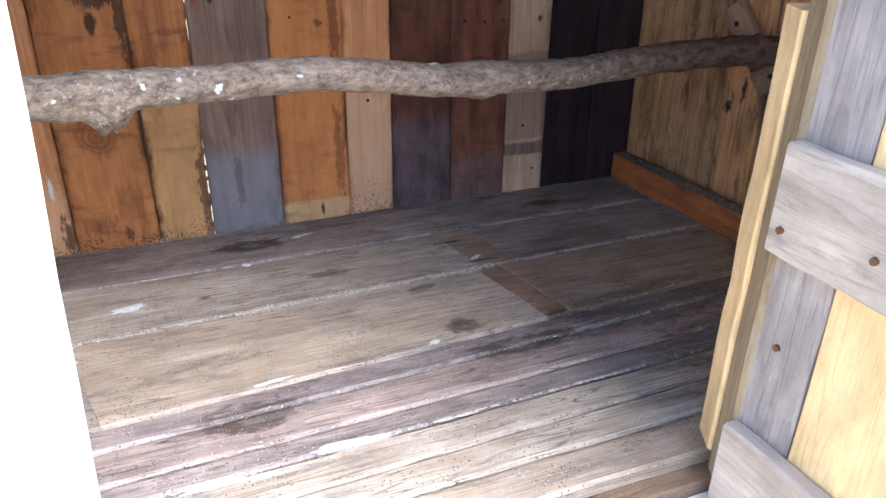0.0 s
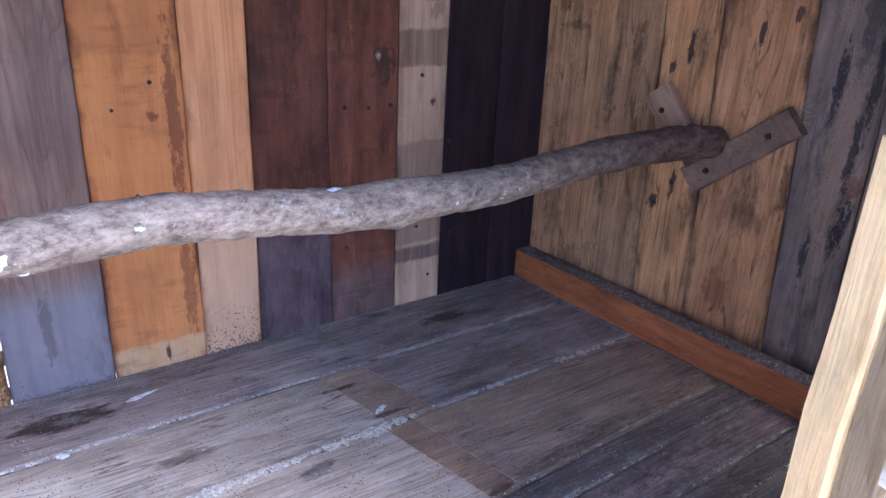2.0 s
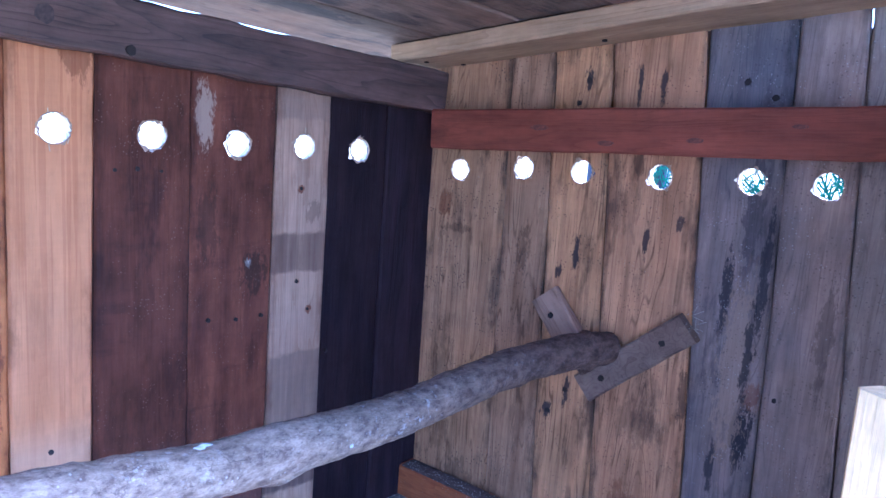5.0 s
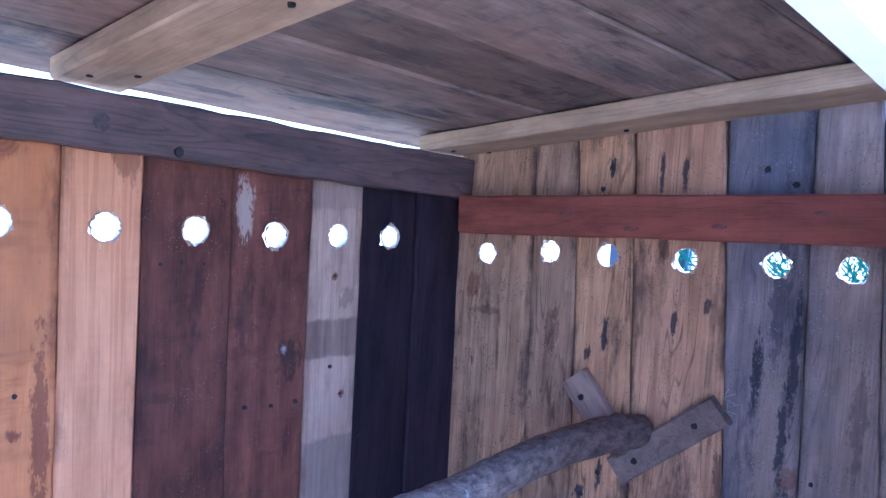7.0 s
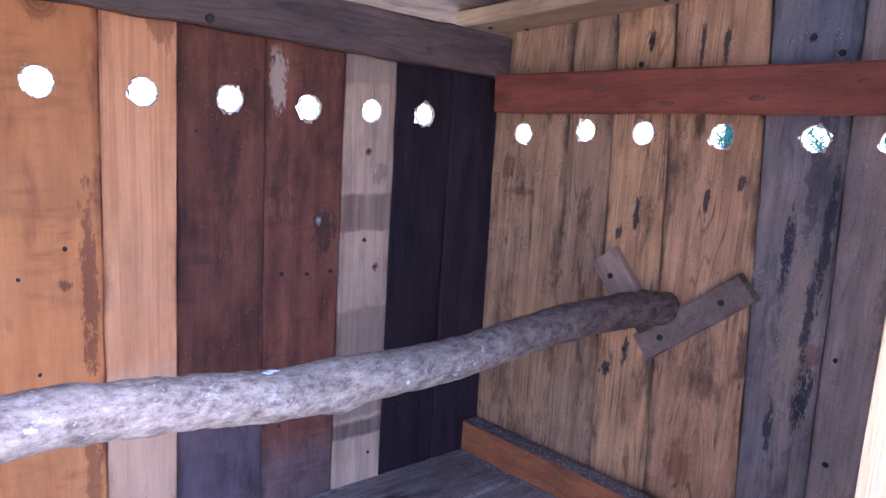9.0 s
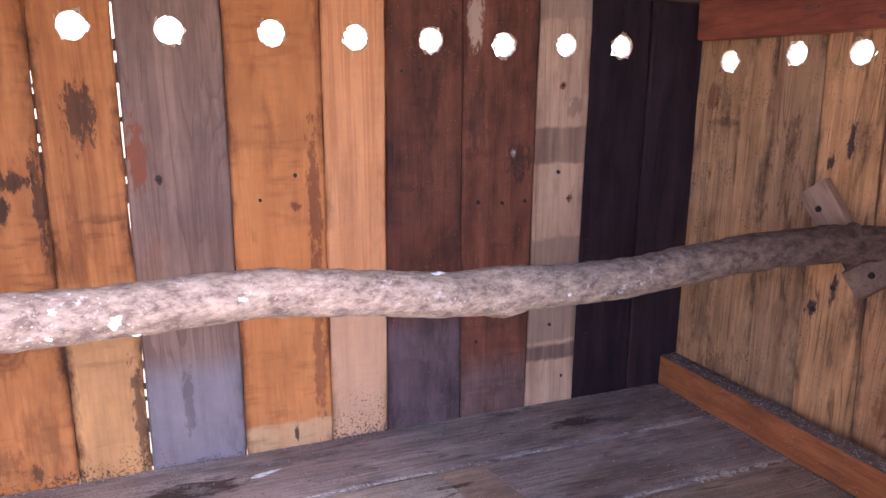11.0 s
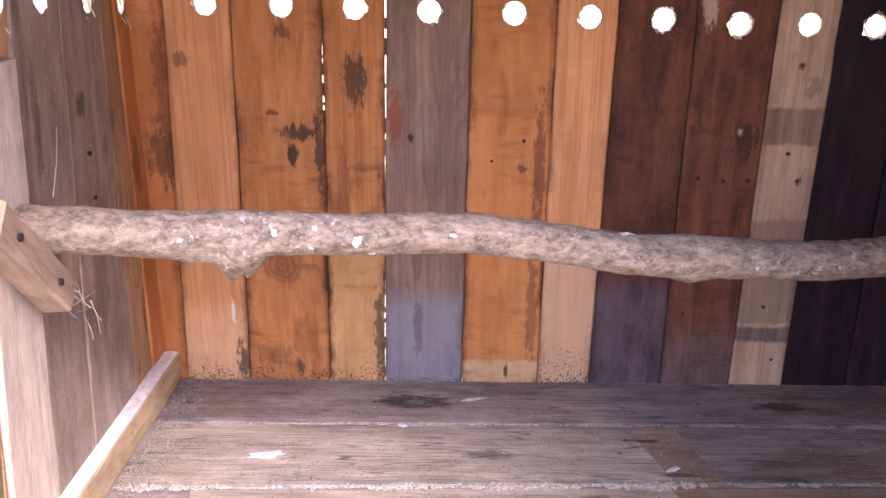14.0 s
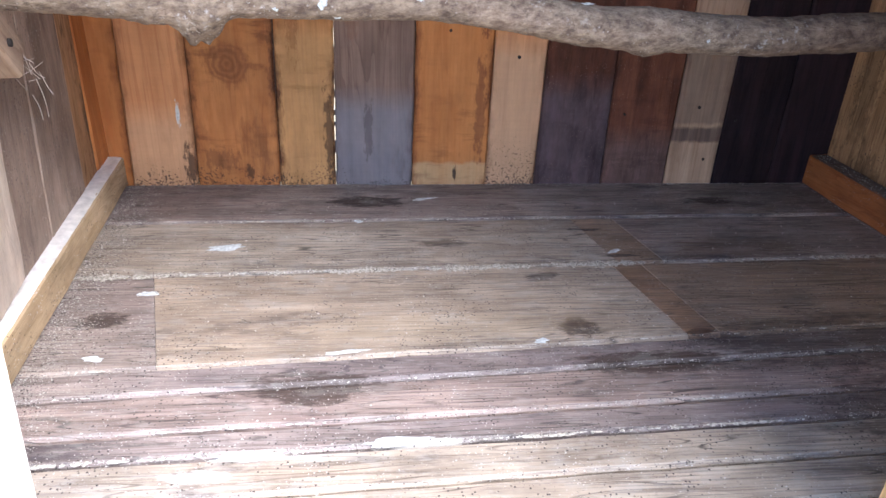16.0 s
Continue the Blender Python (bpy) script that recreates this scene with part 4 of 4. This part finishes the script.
for x, a, rx, ry in ((0.135, 95, 0.009, 0.009), (0.045, 70, 0.010, 0.008), (0.085, 115, 0.005, 0.004), (0.09, 60, 0.006, 0.004), (0.44, 10, 0.016, 0.005), (0.0, 110, 0.005, 0.006),
                     (0.24, 80, 0.006, 0.004), (0.6, 100, 0.005, 0.003), (-0.05, 90, 0.007, 0.004), (0.15, 140, 0.005, 0.003)):
    z, r = perch_at(x)
    v = Vector((0, -math.sin(radians(a)), math.cos(radians(a))))
    m = Matrix.Translation(Vector((x, perch_y(x), z)) + v * r * 1.0) @ v.to_track_quat('Z', 'X').to_matrix().to_4x4()
    part("dropping", splat(ry * 0.75, rx * 0.75, 0.0012, 22), DROPPING, perch, "dried white dropping", m=m)

# cleats that carry the perch
CLAMP_PALE = wood("pale_cleat", (0.40, 0.29, 0.21), (0.27, 0.18, 0.125), stain=(0.1, 0.07, 0.05), stain_amount=0.4, along='x')
CLAMP_TAN = wood("tan_cleat", (0.46, 0.3, 0.2), (0.31, 0.19, 0.125), stain=(0.1, 0.06, 0.04), stain_amount=0.4, along='x')
along_l = lambda y: (y - 1.367) * kl


def cleat(frame_m, along, z, turn, w, l, thick, label, screws=(-0.3, 0.28), off=0.0, mat=None):
    t = thing("cleat", label, "cleat", group="perch cleats")
    t.matrix_world = frame_m @ Matrix.Translation((along, -thick / 2 - 0.001 - off, z)) @ Matrix.Rotation(radians(turn), 4, 'Y')
    part("cleat_board", bar_mesh(l, thick, w, axis='x', seg=5), mat or CLAMP, t)
    for q in screws:
        part("screw", disc_mesh(0.0045), NAIL, t, "dark screw head", m=Matrix.Translation((q * l, -thick / 2 - 0.0005, rng.uniform(-0.004, 0.004))))
    return t


cleat(RIGHT, along_r(0.962), 0.364, -41, 0.047, 0.20, 0.022, "brown wooden cleat screwed aslant below the perch end")
cleat(RIGHT, along_r(1.083), 0.388, 50, 0.05, 0.118, 0.020, "short brown wooden cleat screwed aslant behind the perch", (-0.2,), mat=CLAMP_TAN)
cleat(LEFT, along_l(0.822), 0.414, 42, 0.043, 0.185, 0.032, "rough brown wooden cleat with torn end under the perch", off=0.0, mat=CLAMP_PALE)

# splintered fibres and cobweb on the cleats
def fibre(points, r, name, parent=None, mat=None, label=""):
    return part(name, tube_mesh([(*p, r) for p in points], n=5, steps=3), mat or STRAWM, parent, label)


WEB = plain("dusty_web", (0.4, 0.35, 0.3), 0.9)
torn = tagged(new("cobweb"), "dusty cobweb threads and straw hanging from the cleat", "cobweb", kind="stuff")
base = left_wall(0.912, 0.335, 0.022)
for i in range(9):
    p = base + Vector((rng.uniform(-0.005, 0.015), rng.uniform(-0.02, 0.03), rng.uniform(-0.015, 0.03)))
    d = Vector((rng.uniform(0, 0.02), rng.uniform(-0.01, 0.035), rng.uniform(-0.04, 0.02)))
    fibre([p, p + d * 0.5 + Vector((0, 0, rng.uniform(-0.005, 0.005))), p + d], 0.00035, "thread", torn, WEB)
for y0, z0, dy, dz in ((0.93, 0.455, 0.03, 0.075), (1.0, 0.30, 0.01, -0.05), (0.97, 0.29, 0.012, -0.035)):
    p = left_wall(y0, z0, 0.012)
    fibre([p, p + Vector((0.002, dy * 0.5, dz * 0.5)), p + Vector((0, dy, dz))], 0.0006, "thread", torn, WEB)
base = right_wall(0.885, 0.432, 0.012)
tuft = tagged(new("splinters"), "pale splintered fibres at the cut end of the cleat", "splinters", kind="stuff")
for i in range(16):
    p = base + Vector((rng.uniform(-0.012, 0.01), rng.uniform(-0.012, 0.012), rng.uniform(-0.022, 0.022)))
    d = Vector((rng.uniform(-0.01, 0.006), rng.uniform(-0.02, 0.004), rng.uniform(-0.008, 0.012)))
    fibre([p, p + d * 0.5, p + d], 0.0004, "thread", tuft, WEB)

# nails in the wall boards
for x, z in ((0.168, 0.456), (0.306, 0.417), (0.360, 0.452), (0.530, 0.604), (0.559, 0.606), (0.591, 0.603), (0.661, 0.389), (0.705, 0.385), (0.747, 0.386),
             (0.811, 0.579), (0.808, 0.433), (0.830, 0.386), (0.803, 0.155), (0.831, 0.051), (-0.09, 0.7), (0.325, 0.29), (0.45, 0.245), (0.66, 0.14), (0.87, 0.31), (0.88, 0.13)):
    nails(wall_back, [(x, z)])
nails(wall_right, [(0.299, 0.281), (0.271, 0.238), (0.519, 0.778), (0.557, 0.758), (0.274, 0.74), (0.287, 0.775), (0.61, 0.35), (0.62, 0.2)], r=0.004)
nails(wall_left, [(-0.428, 0.608), (-0.265, 0.474), (-0.267, 0.413)])

# frayed rims of the bored holes
TORN = plain("torn_wood", (0.42, 0.29, 0.19), 0.9, vary=0.35, scale=260)


def torn_rim(parent, x, z, r, tears, m=None):
    """Torn fibres round a bored hole: a thin uneven collar with a few longer tears, just proud of the board."""
    bm = bmesh.new()
    n = 48
    seeds = [(rng.uniform(0, 2 * math.pi), rng.uniform(0.06, 0.3), rng.uniform(0.08, 0.22)) for _ in range(tears)]
    inner, outer = [], []
    for i in range(n):
        t = 2 * math.pi * i / n
        w = 0.01 + 0.05 * rng.random()
        for at, high, wide in seeds:
            d = (t - at + math.pi) % (2 * math.pi) - math.pi
            w += high * math.exp(-(d / wide) ** 2) * rng.uniform(0.5, 1.0) * (0.6 + 0.7 * abs(math.sin(at)))
        c, q = math.cos(t), math.sin(t)
        ri = r * (0.95 + 0.06 * rng.random() - 0.1 * (rng.random() < 0.1))
        ro = r * (1.0 + w)
        inner.append(bm.verts.new((x + ri * c, -0.0012 - 0.002 * rng.random(), z + ri * q)))
        outer.append(bm.verts.new((x + ro * c, -0.0014, z + ro * q)))
    back = [bm.verts.new((v.co.x, 0.001, v.co.z)) for v in inner]
    rim = [bm.verts.new((v.co.x, 0.0002, v.co.z)) for v in outer]
    for i in range(n):
        j = (i + 1) % n
        bm.faces.new((inner[i], inner[j], outer[j], outer[i]))
        bm.faces.new((back[i], back[j], inner[j], inner[i]))
        bm.faces.new((outer[i], outer[j], rim[j], rim[i]))
    part("torn_rim", bm, TORN, parent, "pale torn fibres round a hole", m=m)


for i, (x, z) in BACK_HOLES.items():
    torn_rim(wall_back, x, z, 0.0190, 3 if i < 6 else 4, Matrix.Translation((0, -0.0012, 0)))
for hs in rh:
    for y, z in hs:
        torn_rim(wall_right, along_r(y), z, 0.0185, 3, Matrix.Translation((0, -0.0006, 0)))
for x, z in BACK_HOLES.values():
    for i in range(rng.randint(5, 9)):
        a = rng.uniform(0, 2 * math.pi)
        p = Vector((x + 0.019 * math.cos(a), -0.001, z + 0.019 * math.sin(a)))
        q = Vector((x + 0.019 * math.cos(a) * rng.uniform(0.7, 1.1), rng.uniform(-0.006, 0.002), p.z + rng.uniform(-0.011, 0.013)))
        fibre([p, (p + q) / 2, q], 0.0006, "splinter", wall_back)
for i, hs in enumerate(rh):
    for y, z in hs:
        for j in range(14 if i == 1 else 6):
            a = rng.uniform(0, 2 * math.pi)
            p = Vector((along_r(y) + 0.0185 * math.cos(a), 0.002, z + 0.0185 * math.sin(a)))
            q = p + Vector((-0.0185 * math.cos(a) * rng.uniform(0.1, 0.5 if i == 1 else 0.25), rng.uniform(-0.004, 0.004), rng.uniform(-0.012, 0.012)))
            fibre([p, (p + q) / 2, q], 0.0012 if i == 1 else 0.0008, "splinter", wall_right)
for y, z in ((0.872, 0.672), (0.99, 0.675), (1.165, 0.675), (1.338, 0.675)):
    for j in range(9):
        a = rng.uniform(0, 2 * math.pi)
        p = Vector((along_l(y) + 0.0195 * math.cos(a), 0.002, z + 0.0195 * math.sin(a)))
        q = p + Vector((rng.uniform(-0.006, 0.014), rng.uniform(-0.012, 0), -rng.uniform(0.0, 0.03)))
        fibre([p, (p + q) / 2, q], 0.0011, "splinter", wall_left)

# unseen strips added behind the joints to stop light; two joints of the back wall stand partly open
def joint_strip(parent, x0, x1, z0, z1, y, w=0.02):
    bm = bmesh.new()
    lo = [bm.verts.new((x0 + q * w / 2, y + d, z0)) for q, d in ((-1, 0), (1, 0), (1, 0.004), (-1, 0.004))]
    hi = [bm.verts.new((x1 + q * w / 2, y + d, z1)) for q, d in ((-1, 0), (1, 0), (1, 0.004), (-1, 0.004))]
    bm.faces.new(lo)
    bm.faces.new(hi)
    for j in range(4):
        bm.faces.new((lo[j], lo[(j + 1) % 4], hi[(j + 1) % 4], hi[j]))
    part("joint_strip", bm, DARKBEAM, parent)


for i in range(1, 12):
    a0, a1 = BACK_EDGES[i]
    at = lambda h: a0 + (a1 - a0) * h / 0.53
    if i in (3, 4):
        h = 0.0
        while h < 0.80:
            shut = rng.uniform(0.004, 0.03)
            if i == 3 and h < 0.50:
                shut = 0.5
            joint_strip(wall_back, at(h), at(h + shut), h, h + shut, 0.0125, 0.012)
            h += shut + (rng.uniform(0.004, 0.02) if i == 3 else rng.uniform(0.008, 0.05))
    else:
        joint_strip(wall_back, at(0), at(0.79), 0.0, 0.79, 0.0135)
for i in range(1, 7):
    a0, a1 = (along_r(y) for y in RIGHT_EDGES[i])
    up = lambda h: a0 + (a1 - a0) * h / 0.55
    joint_strip(wall_right, up(0), up(0.43 if i == 2 else 0.85), 0.0, 0.43 if i == 2 else 0.85, 0.0215)
    if i == 2:
        h = 0.43
        while h < 0.84:
            shut = rng.uniform(0.003, 0.02)
            joint_strip(wall_right, up(h), up(h + shut), h, h + shut, 0.0215, 0.012)
            h += shut + rng.uniform(0.003, 0.02)
for y in LEFT_EDGES[1:-1]:
    for z in range(8):
        # follows the lean of the side wall in short lengths
        x = along_l(y)
        lean = lambda h: (0.55 - h) / 0.55 * 0.10 * -x
        joint_strip(wall_left, x, x, 0.11 * z, 0.11 * z + 0.108, 0.0125 + max(lean(0.11 * z), lean(0.11 * z + 0.108)))

# chalky dust in the floor joints
dust = tagged(new("joint_dust"), "chalky dust and bedding packed in the floor joints", "dust", kind="stuff")


def floor_edge(i, x):
    a, b = FLOOR_EDGES[i]
    return a + (b - a) * (x + 0.1) / 1.05


bm = bmesh.new()
for i, width, cover in ((1, 0.005, 0.72), (2, 0.0105, 0.98), (3, 0.0035, 0.5), (4, 0.0025, 0.5), (5, 0.0025, 0.55), (6, 0.005, 0.78), (7, 0.003, 0.6), (8, 0.003, 0.6)):
    n = 700
    last = None
    for j in range(n):
        x = -0.27 + 1.36 * j / n
        w = width * max(0.0, noise.noise((x * 9, i * 7.3, 0)) * 0.9 + noise.noise((x * 60, i * 3.1, 2)) * 0.5 * 1.3 + noise.noise((x * 230, i * 1.7, 3)) * 0.8 + cover - 0.62)
        if i == 6 and x > 0.3:
            w *= 0.7
        if w < 0.0006:
            last = None
            continue
        y = floor_edge(i, x) + width * 0.35 * noise.noise((x * 25, i, 5))
        cur = [bm.verts.new((x, y - w, 0.0002)), bm.verts.new((x, y, 0.0009 + 0.0005 * noise.noise((x * 160, i, 9)))), bm.verts.new((x, y + w * 0.8, 0.0002))]
        if last:
            bm.faces.new((last[0], last[1], cur[1], cur[0]))
            bm.faces.new((last[1], last[2], cur[2], cur[1]))
        last = cur
part("dust_ridge", bm, plain("chalk_dust", (0.40, 0.365, 0.31), 0.95, vary=0.6, scale=260), dust)

# crumbs
crumbs = tagged(new("crumbs"), "fine crumbs of bedding and grit on the floor", "crumbs", kind="stuff")
bm_p, bm_d = bmesh.new(), bmesh.new()
for i in range(26000):
    x, y = rng.uniform(-0.25, 1.05), rng.uniform(0.5, 1.36)
    if rng.random() < 0.35:
        y = 0.5 + 0.86 * rng.random()
        x = -0.238 - 0.045 * (y - 0.82) + abs(rng.gauss(0, 0.03))
    elif rng.random() < 0.45:
        y = floor_edge(rng.choice((1, 2, 2, 3, 4, 5, 6, 6, 7, 8)), x) + rng.gauss(0, 0.004)
    r = rng.choice((0.0004, 0.0005, 0.0006, 0.0008, 0.0014 if rng.random() < 0.15 else 0.0005))
    b = bm_p if rng.random() < 0.52 else bm_d
    t = rng.uniform(0, 6.28)
    v = [b.verts.new((x + r * q * math.cos(t + a), y + r * math.sin(t + a), 0.0008)) for q, a in ((1.6, 0), (1, 2.1), (1, 4.2))]
    top_v = b.verts.new((x, y, 0.0008 + r))
    for j in range(3):
        b.faces.new((v[j], v[(j + 1) % 3], top_v))
for i in range(1500):
    # along the feet of the battens and the back wall, and on top of the batten
    y = rng.uniform(0.62, 1.355)
    x, z = 1.067 + 0.081 * (1.365 - y) / 0.745 - 0.021 - abs(rng.gauss(0, 0.005)), 0.0008
    if i % 3 == 1:
        x, y = rng.uniform(-0.25, 1.04), 1.363 - abs(rng.gauss(0, 0.004))
    elif i % 3 == 2:
        x, z = x + 0.006 + rng.uniform(0, 0.03), 0.0625
    r = rng.choice((0.0008, 0.001, 0.0014))
    v = [bm_p.verts.new((x + r * math.cos(a), y + r * math.sin(a), z)) for a in (0.3, 2.2, 4.4)]
    top_v = bm_p.verts.new((x, y, z + r))
    for j in range(3):
        bm_p.faces.new((v[j], v[(j + 1) % 3], top_v))
part("pale_crumbs", bm_p, plain("pale_crumb", (0.44, 0.41, 0.37), 0.9), crumbs)
part("dark_crumbs", bm_d, plain("dark_crumb", (0.06, 0.045, 0.04), 0.9), crumbs)

# droppings on the floor
for x, y, rx, ry, turn in ((-0.047, 1.116, 0.04, 0.010, 10), (-0.132, 0.981, 0.014, 0.009, 0), (0.284, 1.299, 0.024, 0.004, 12), (0.27, 1.292, 0.014, 0.003, 8), (0.15, 0.832, 0.03, 0.005, 4),
                           (0.406, 0.846, 0.012, 0.006, 0), (0.16, 1.206, 0.01, 0.006, 0), (-0.16, 0.83, 0.016, 0.006, 0), (0.577, 1.089, 0.014, 0.006, 20), (0.21, 0.667, 0.05, 0.007, 2), (0.05, 0.652, 0.05, 0.006, 2)):
    d = part("dropping", splat(rx, ry), DROPPING, m=pose(x, y, 0.0006, 0, 0, turn))
    tagged(d, "dried chalky white dropping on the floorboards", "dropping", group="droppings on the floor")
s_w = part("dropping", splat(0.004, 0.02), DROPPING, m=Matrix.Translation((-0.159, 1.3685, 0.137)) @ Matrix.Rotation(radians(90), 4, 'X'))
tagged(s_w, "dried white dropping running down a back board", "dropping", group="droppings on the floor")

# ---- front: jambs, header, doors ----
DOOR_A = Vector((0.647, 0.457, 0))
DOOR_D = Vector((0.06, -1, 0)).normalized()
door = tagged(new("door_1"), "open ledged door of grey and pale yellow upright boards", "door", kind="structure")
door.matrix_world = Matrix.Translation(DOOR_A) @ Matrix((DOOR_D, (-DOOR_D.y, DOOR_D.x, 0), (0, 0, 1))).transposed().to_4x4()
part("board", plank_mesh(0.0, 0.072, 0.0, 0.074, -0.12, 0.80, 0.024), DOORGREY, door, "grey weathered board")
part("board", plank_mesh(0.074, 0.185, 0.076, 0.187, -0.12, 0.80, 0.024), NEWPINE, door, "pale yellow pine board")
part("board", plank_mesh(0.187, 0.29, 0.189, 0.29, -0.12, 0.80, 0.024), DOORGREY, door, "grey weathered board")
part("board", plank_mesh(0.292, 0.40, 0.292, 0.40, -0.12, 0.80, 0.024), NEWPINE, door, "pale yellow pine board")
for z0, z1 in ((0.315, 0.432), (-0.06, 0.088), (0.68, 0.76)):
    part("ledge", bar_mesh(0.40, 0.022, z1 - z0, axis='x', seg=10), LEDGE, door, "grey rough-sawn ledge", m=Matrix.Translation((0.203, -0.0115, (z0 + z1) / 2)))
for x, z in ((0.018, 0.345), (0.03, 0.205), (0.12, 0.36), (0.25, 0.39)):
    part("screw", disc_mesh(0.004), STEEL, door, "rusty screw head", m=Matrix.Translation((x, -0.0235 if z > 0.3 else -0.001, z)))

# the pale jamb beside the door, with its rough-sawn backing
jd = Vector((-0.40, -0.915, 0)).normalized()
jamb = tagged(new("jamb"), "pale yellow planed strip nailed to a rough jamb post", "door jamb", kind="structure")
jamb.matrix_world = Matrix.Translation((0.668, 0.53, 0)) @ Matrix((jd, (-jd.y, jd.x, 0), (0, 0, 1))).transposed().to_4x4()
part("strip", bar_mesh(0.046, 0.024, 0.545, axis='z', seg=12), NEWPINE, jamb, m=Matrix.Translation((0.013, 0.012, 0.2725)))
part("post", bar_mesh(0.042, 0.04, 0.92, axis='z', seg=12), wood("rough_post", (0.42, 0.33, 0.21), (0.28, 0.2, 0.12), stain=(0.15, 0.1, 0.06), stain_amount=0.5), jamb, m=Matrix.Translation((0.0575, 0.024, 0.33)))

wall_front = tagged(new("wall_front"), "boarded front, unseen boards added for shade, with a slanting header over the opening", "wall", kind="structure")


def slab(name, pts, y0, y1, mat, parent):
    """An upright panel: outline in x and z, between two depths."""
    bm = bmesh.new()
    a = [bm.verts.new((x, y0, z)) for x, z in pts]
    b = [bm.verts.new((x, y1, z)) for x, z in pts]
    bm.faces.new(a)
    bm.faces.new(b)
    for i in range(len(pts)):
        j = (i + 1) % len(pts)
        bm.faces.new((a[i], a[j], b[j], b[i]))
    return part(name, bm, mat, parent)


arch = [(-0.06 + 0.74 * i / 12, 0.868 - 0.1 * (0.74 * i / 12) - 0.01 * (i / 12) ** 4) for i in range(13)]
slab("header", arch + [(0.68, 0.93), (-0.06, 0.97)], 0.535, 0.556, PAINT, wall_front)
# unseen boards, as high as needed to keep daylight off the right side
slab("front_board", [(0.70, -0.12), (0.95, -0.12), (0.95, 0.86), (0.70, 0.86)], 0.468, 0.488, DOORGREY, wall_front)
slab("front_board", [(0.952, -0.12), (1.215, -0.12), (1.215, 0.86), (0.952, 0.86)], 0.468, 0.488, DOORGREY, wall_front)
slab("fascia", [(-0.2, -0.07), (1.2, -0.07), (1.2, -0.024), (-0.2, -0.024)], 0.474, 0.56, FLOOR_G, wall_front)
slab("sill", [(-0.2, -0.09), (1.2, -0.09), (1.2, -0.045), (-0.2, -0.045)], 0.40, 0.472, PAINT, wall_front)

door2 = tagged(new("door_2"), "open bleached pale door in full daylight", "door", kind="structure")
d2 = Vector((-0.16, -1, 0)).normalized()
door2.matrix_world = Matrix.Translation((-0.031, 0.405, 0)) @ Matrix((-d2, (d2.y, -d2.x, 0), (0, 0, 1))).transposed().to_4x4() @ Matrix.Rotation(0.058, 4, 'X')
for a, b in ((-0.12, 0.0), (-0.245, -0.122), (-0.37, -0.247)):
    part("board", plank_mesh(a, b, a + 0.012, b + 0.012, -0.12, 0.82, 0.022), PAINT, door2)
part("screw", disc_mesh(0.005), TEAL, door2, "greenish screw head", m=Matrix.Translation((-0.10, -0.001, 0.26)))

# outside
ground = part("ground", bar_mesh(80, 80, 0.1, axis='x', seg=2), GROUND)
ground.location = (0, 0, -0.55)
tagged(ground, "dry grassy ground outside", "ground", kind="structure")
net = thing("netting", "crumpled teal garden netting outside the side wall", "netting")
bm = bmesh.new()
for i in range(1700):
    p = Vector((1.42 + rng.uniform(-0.03, 0.05), rng.uniform(0.60, 1.2), rng.uniform(0.52, 0.74)))
    d = Vector((rng.uniform(-0.02, 0.02), rng.uniform(-1, 1), rng.uniform(-1, 1))).normalized() * rng.uniform(0.008, 0.028)
    side = d.cross(Vector((1, 0, 0))).normalized() * rng.uniform(0.0005, 0.0017)
    q = [bm.verts.new(v) for v in (p - d - side, p + d - side, p + d + side, p - d + side)]
    bm.faces.new(q)
part("mesh_sheet", bm, TEAL, net)
part("stake", bar_mesh(0.03, 0.03, 1.2, axis='z'), plain("navy_stake", (0.02, 0.03, 0.06), 0.5), net, "dark blue stake", m=Matrix.Translation((1.45, 1.265, 0.1)))
part("stake", bar_mesh(0.022, 0.022, 1.2, axis='z'), bpy.data.materials["navy_stake"], net, "dark blue stake", m=Matrix.Translation((1.50, 1.145, 0.1)))
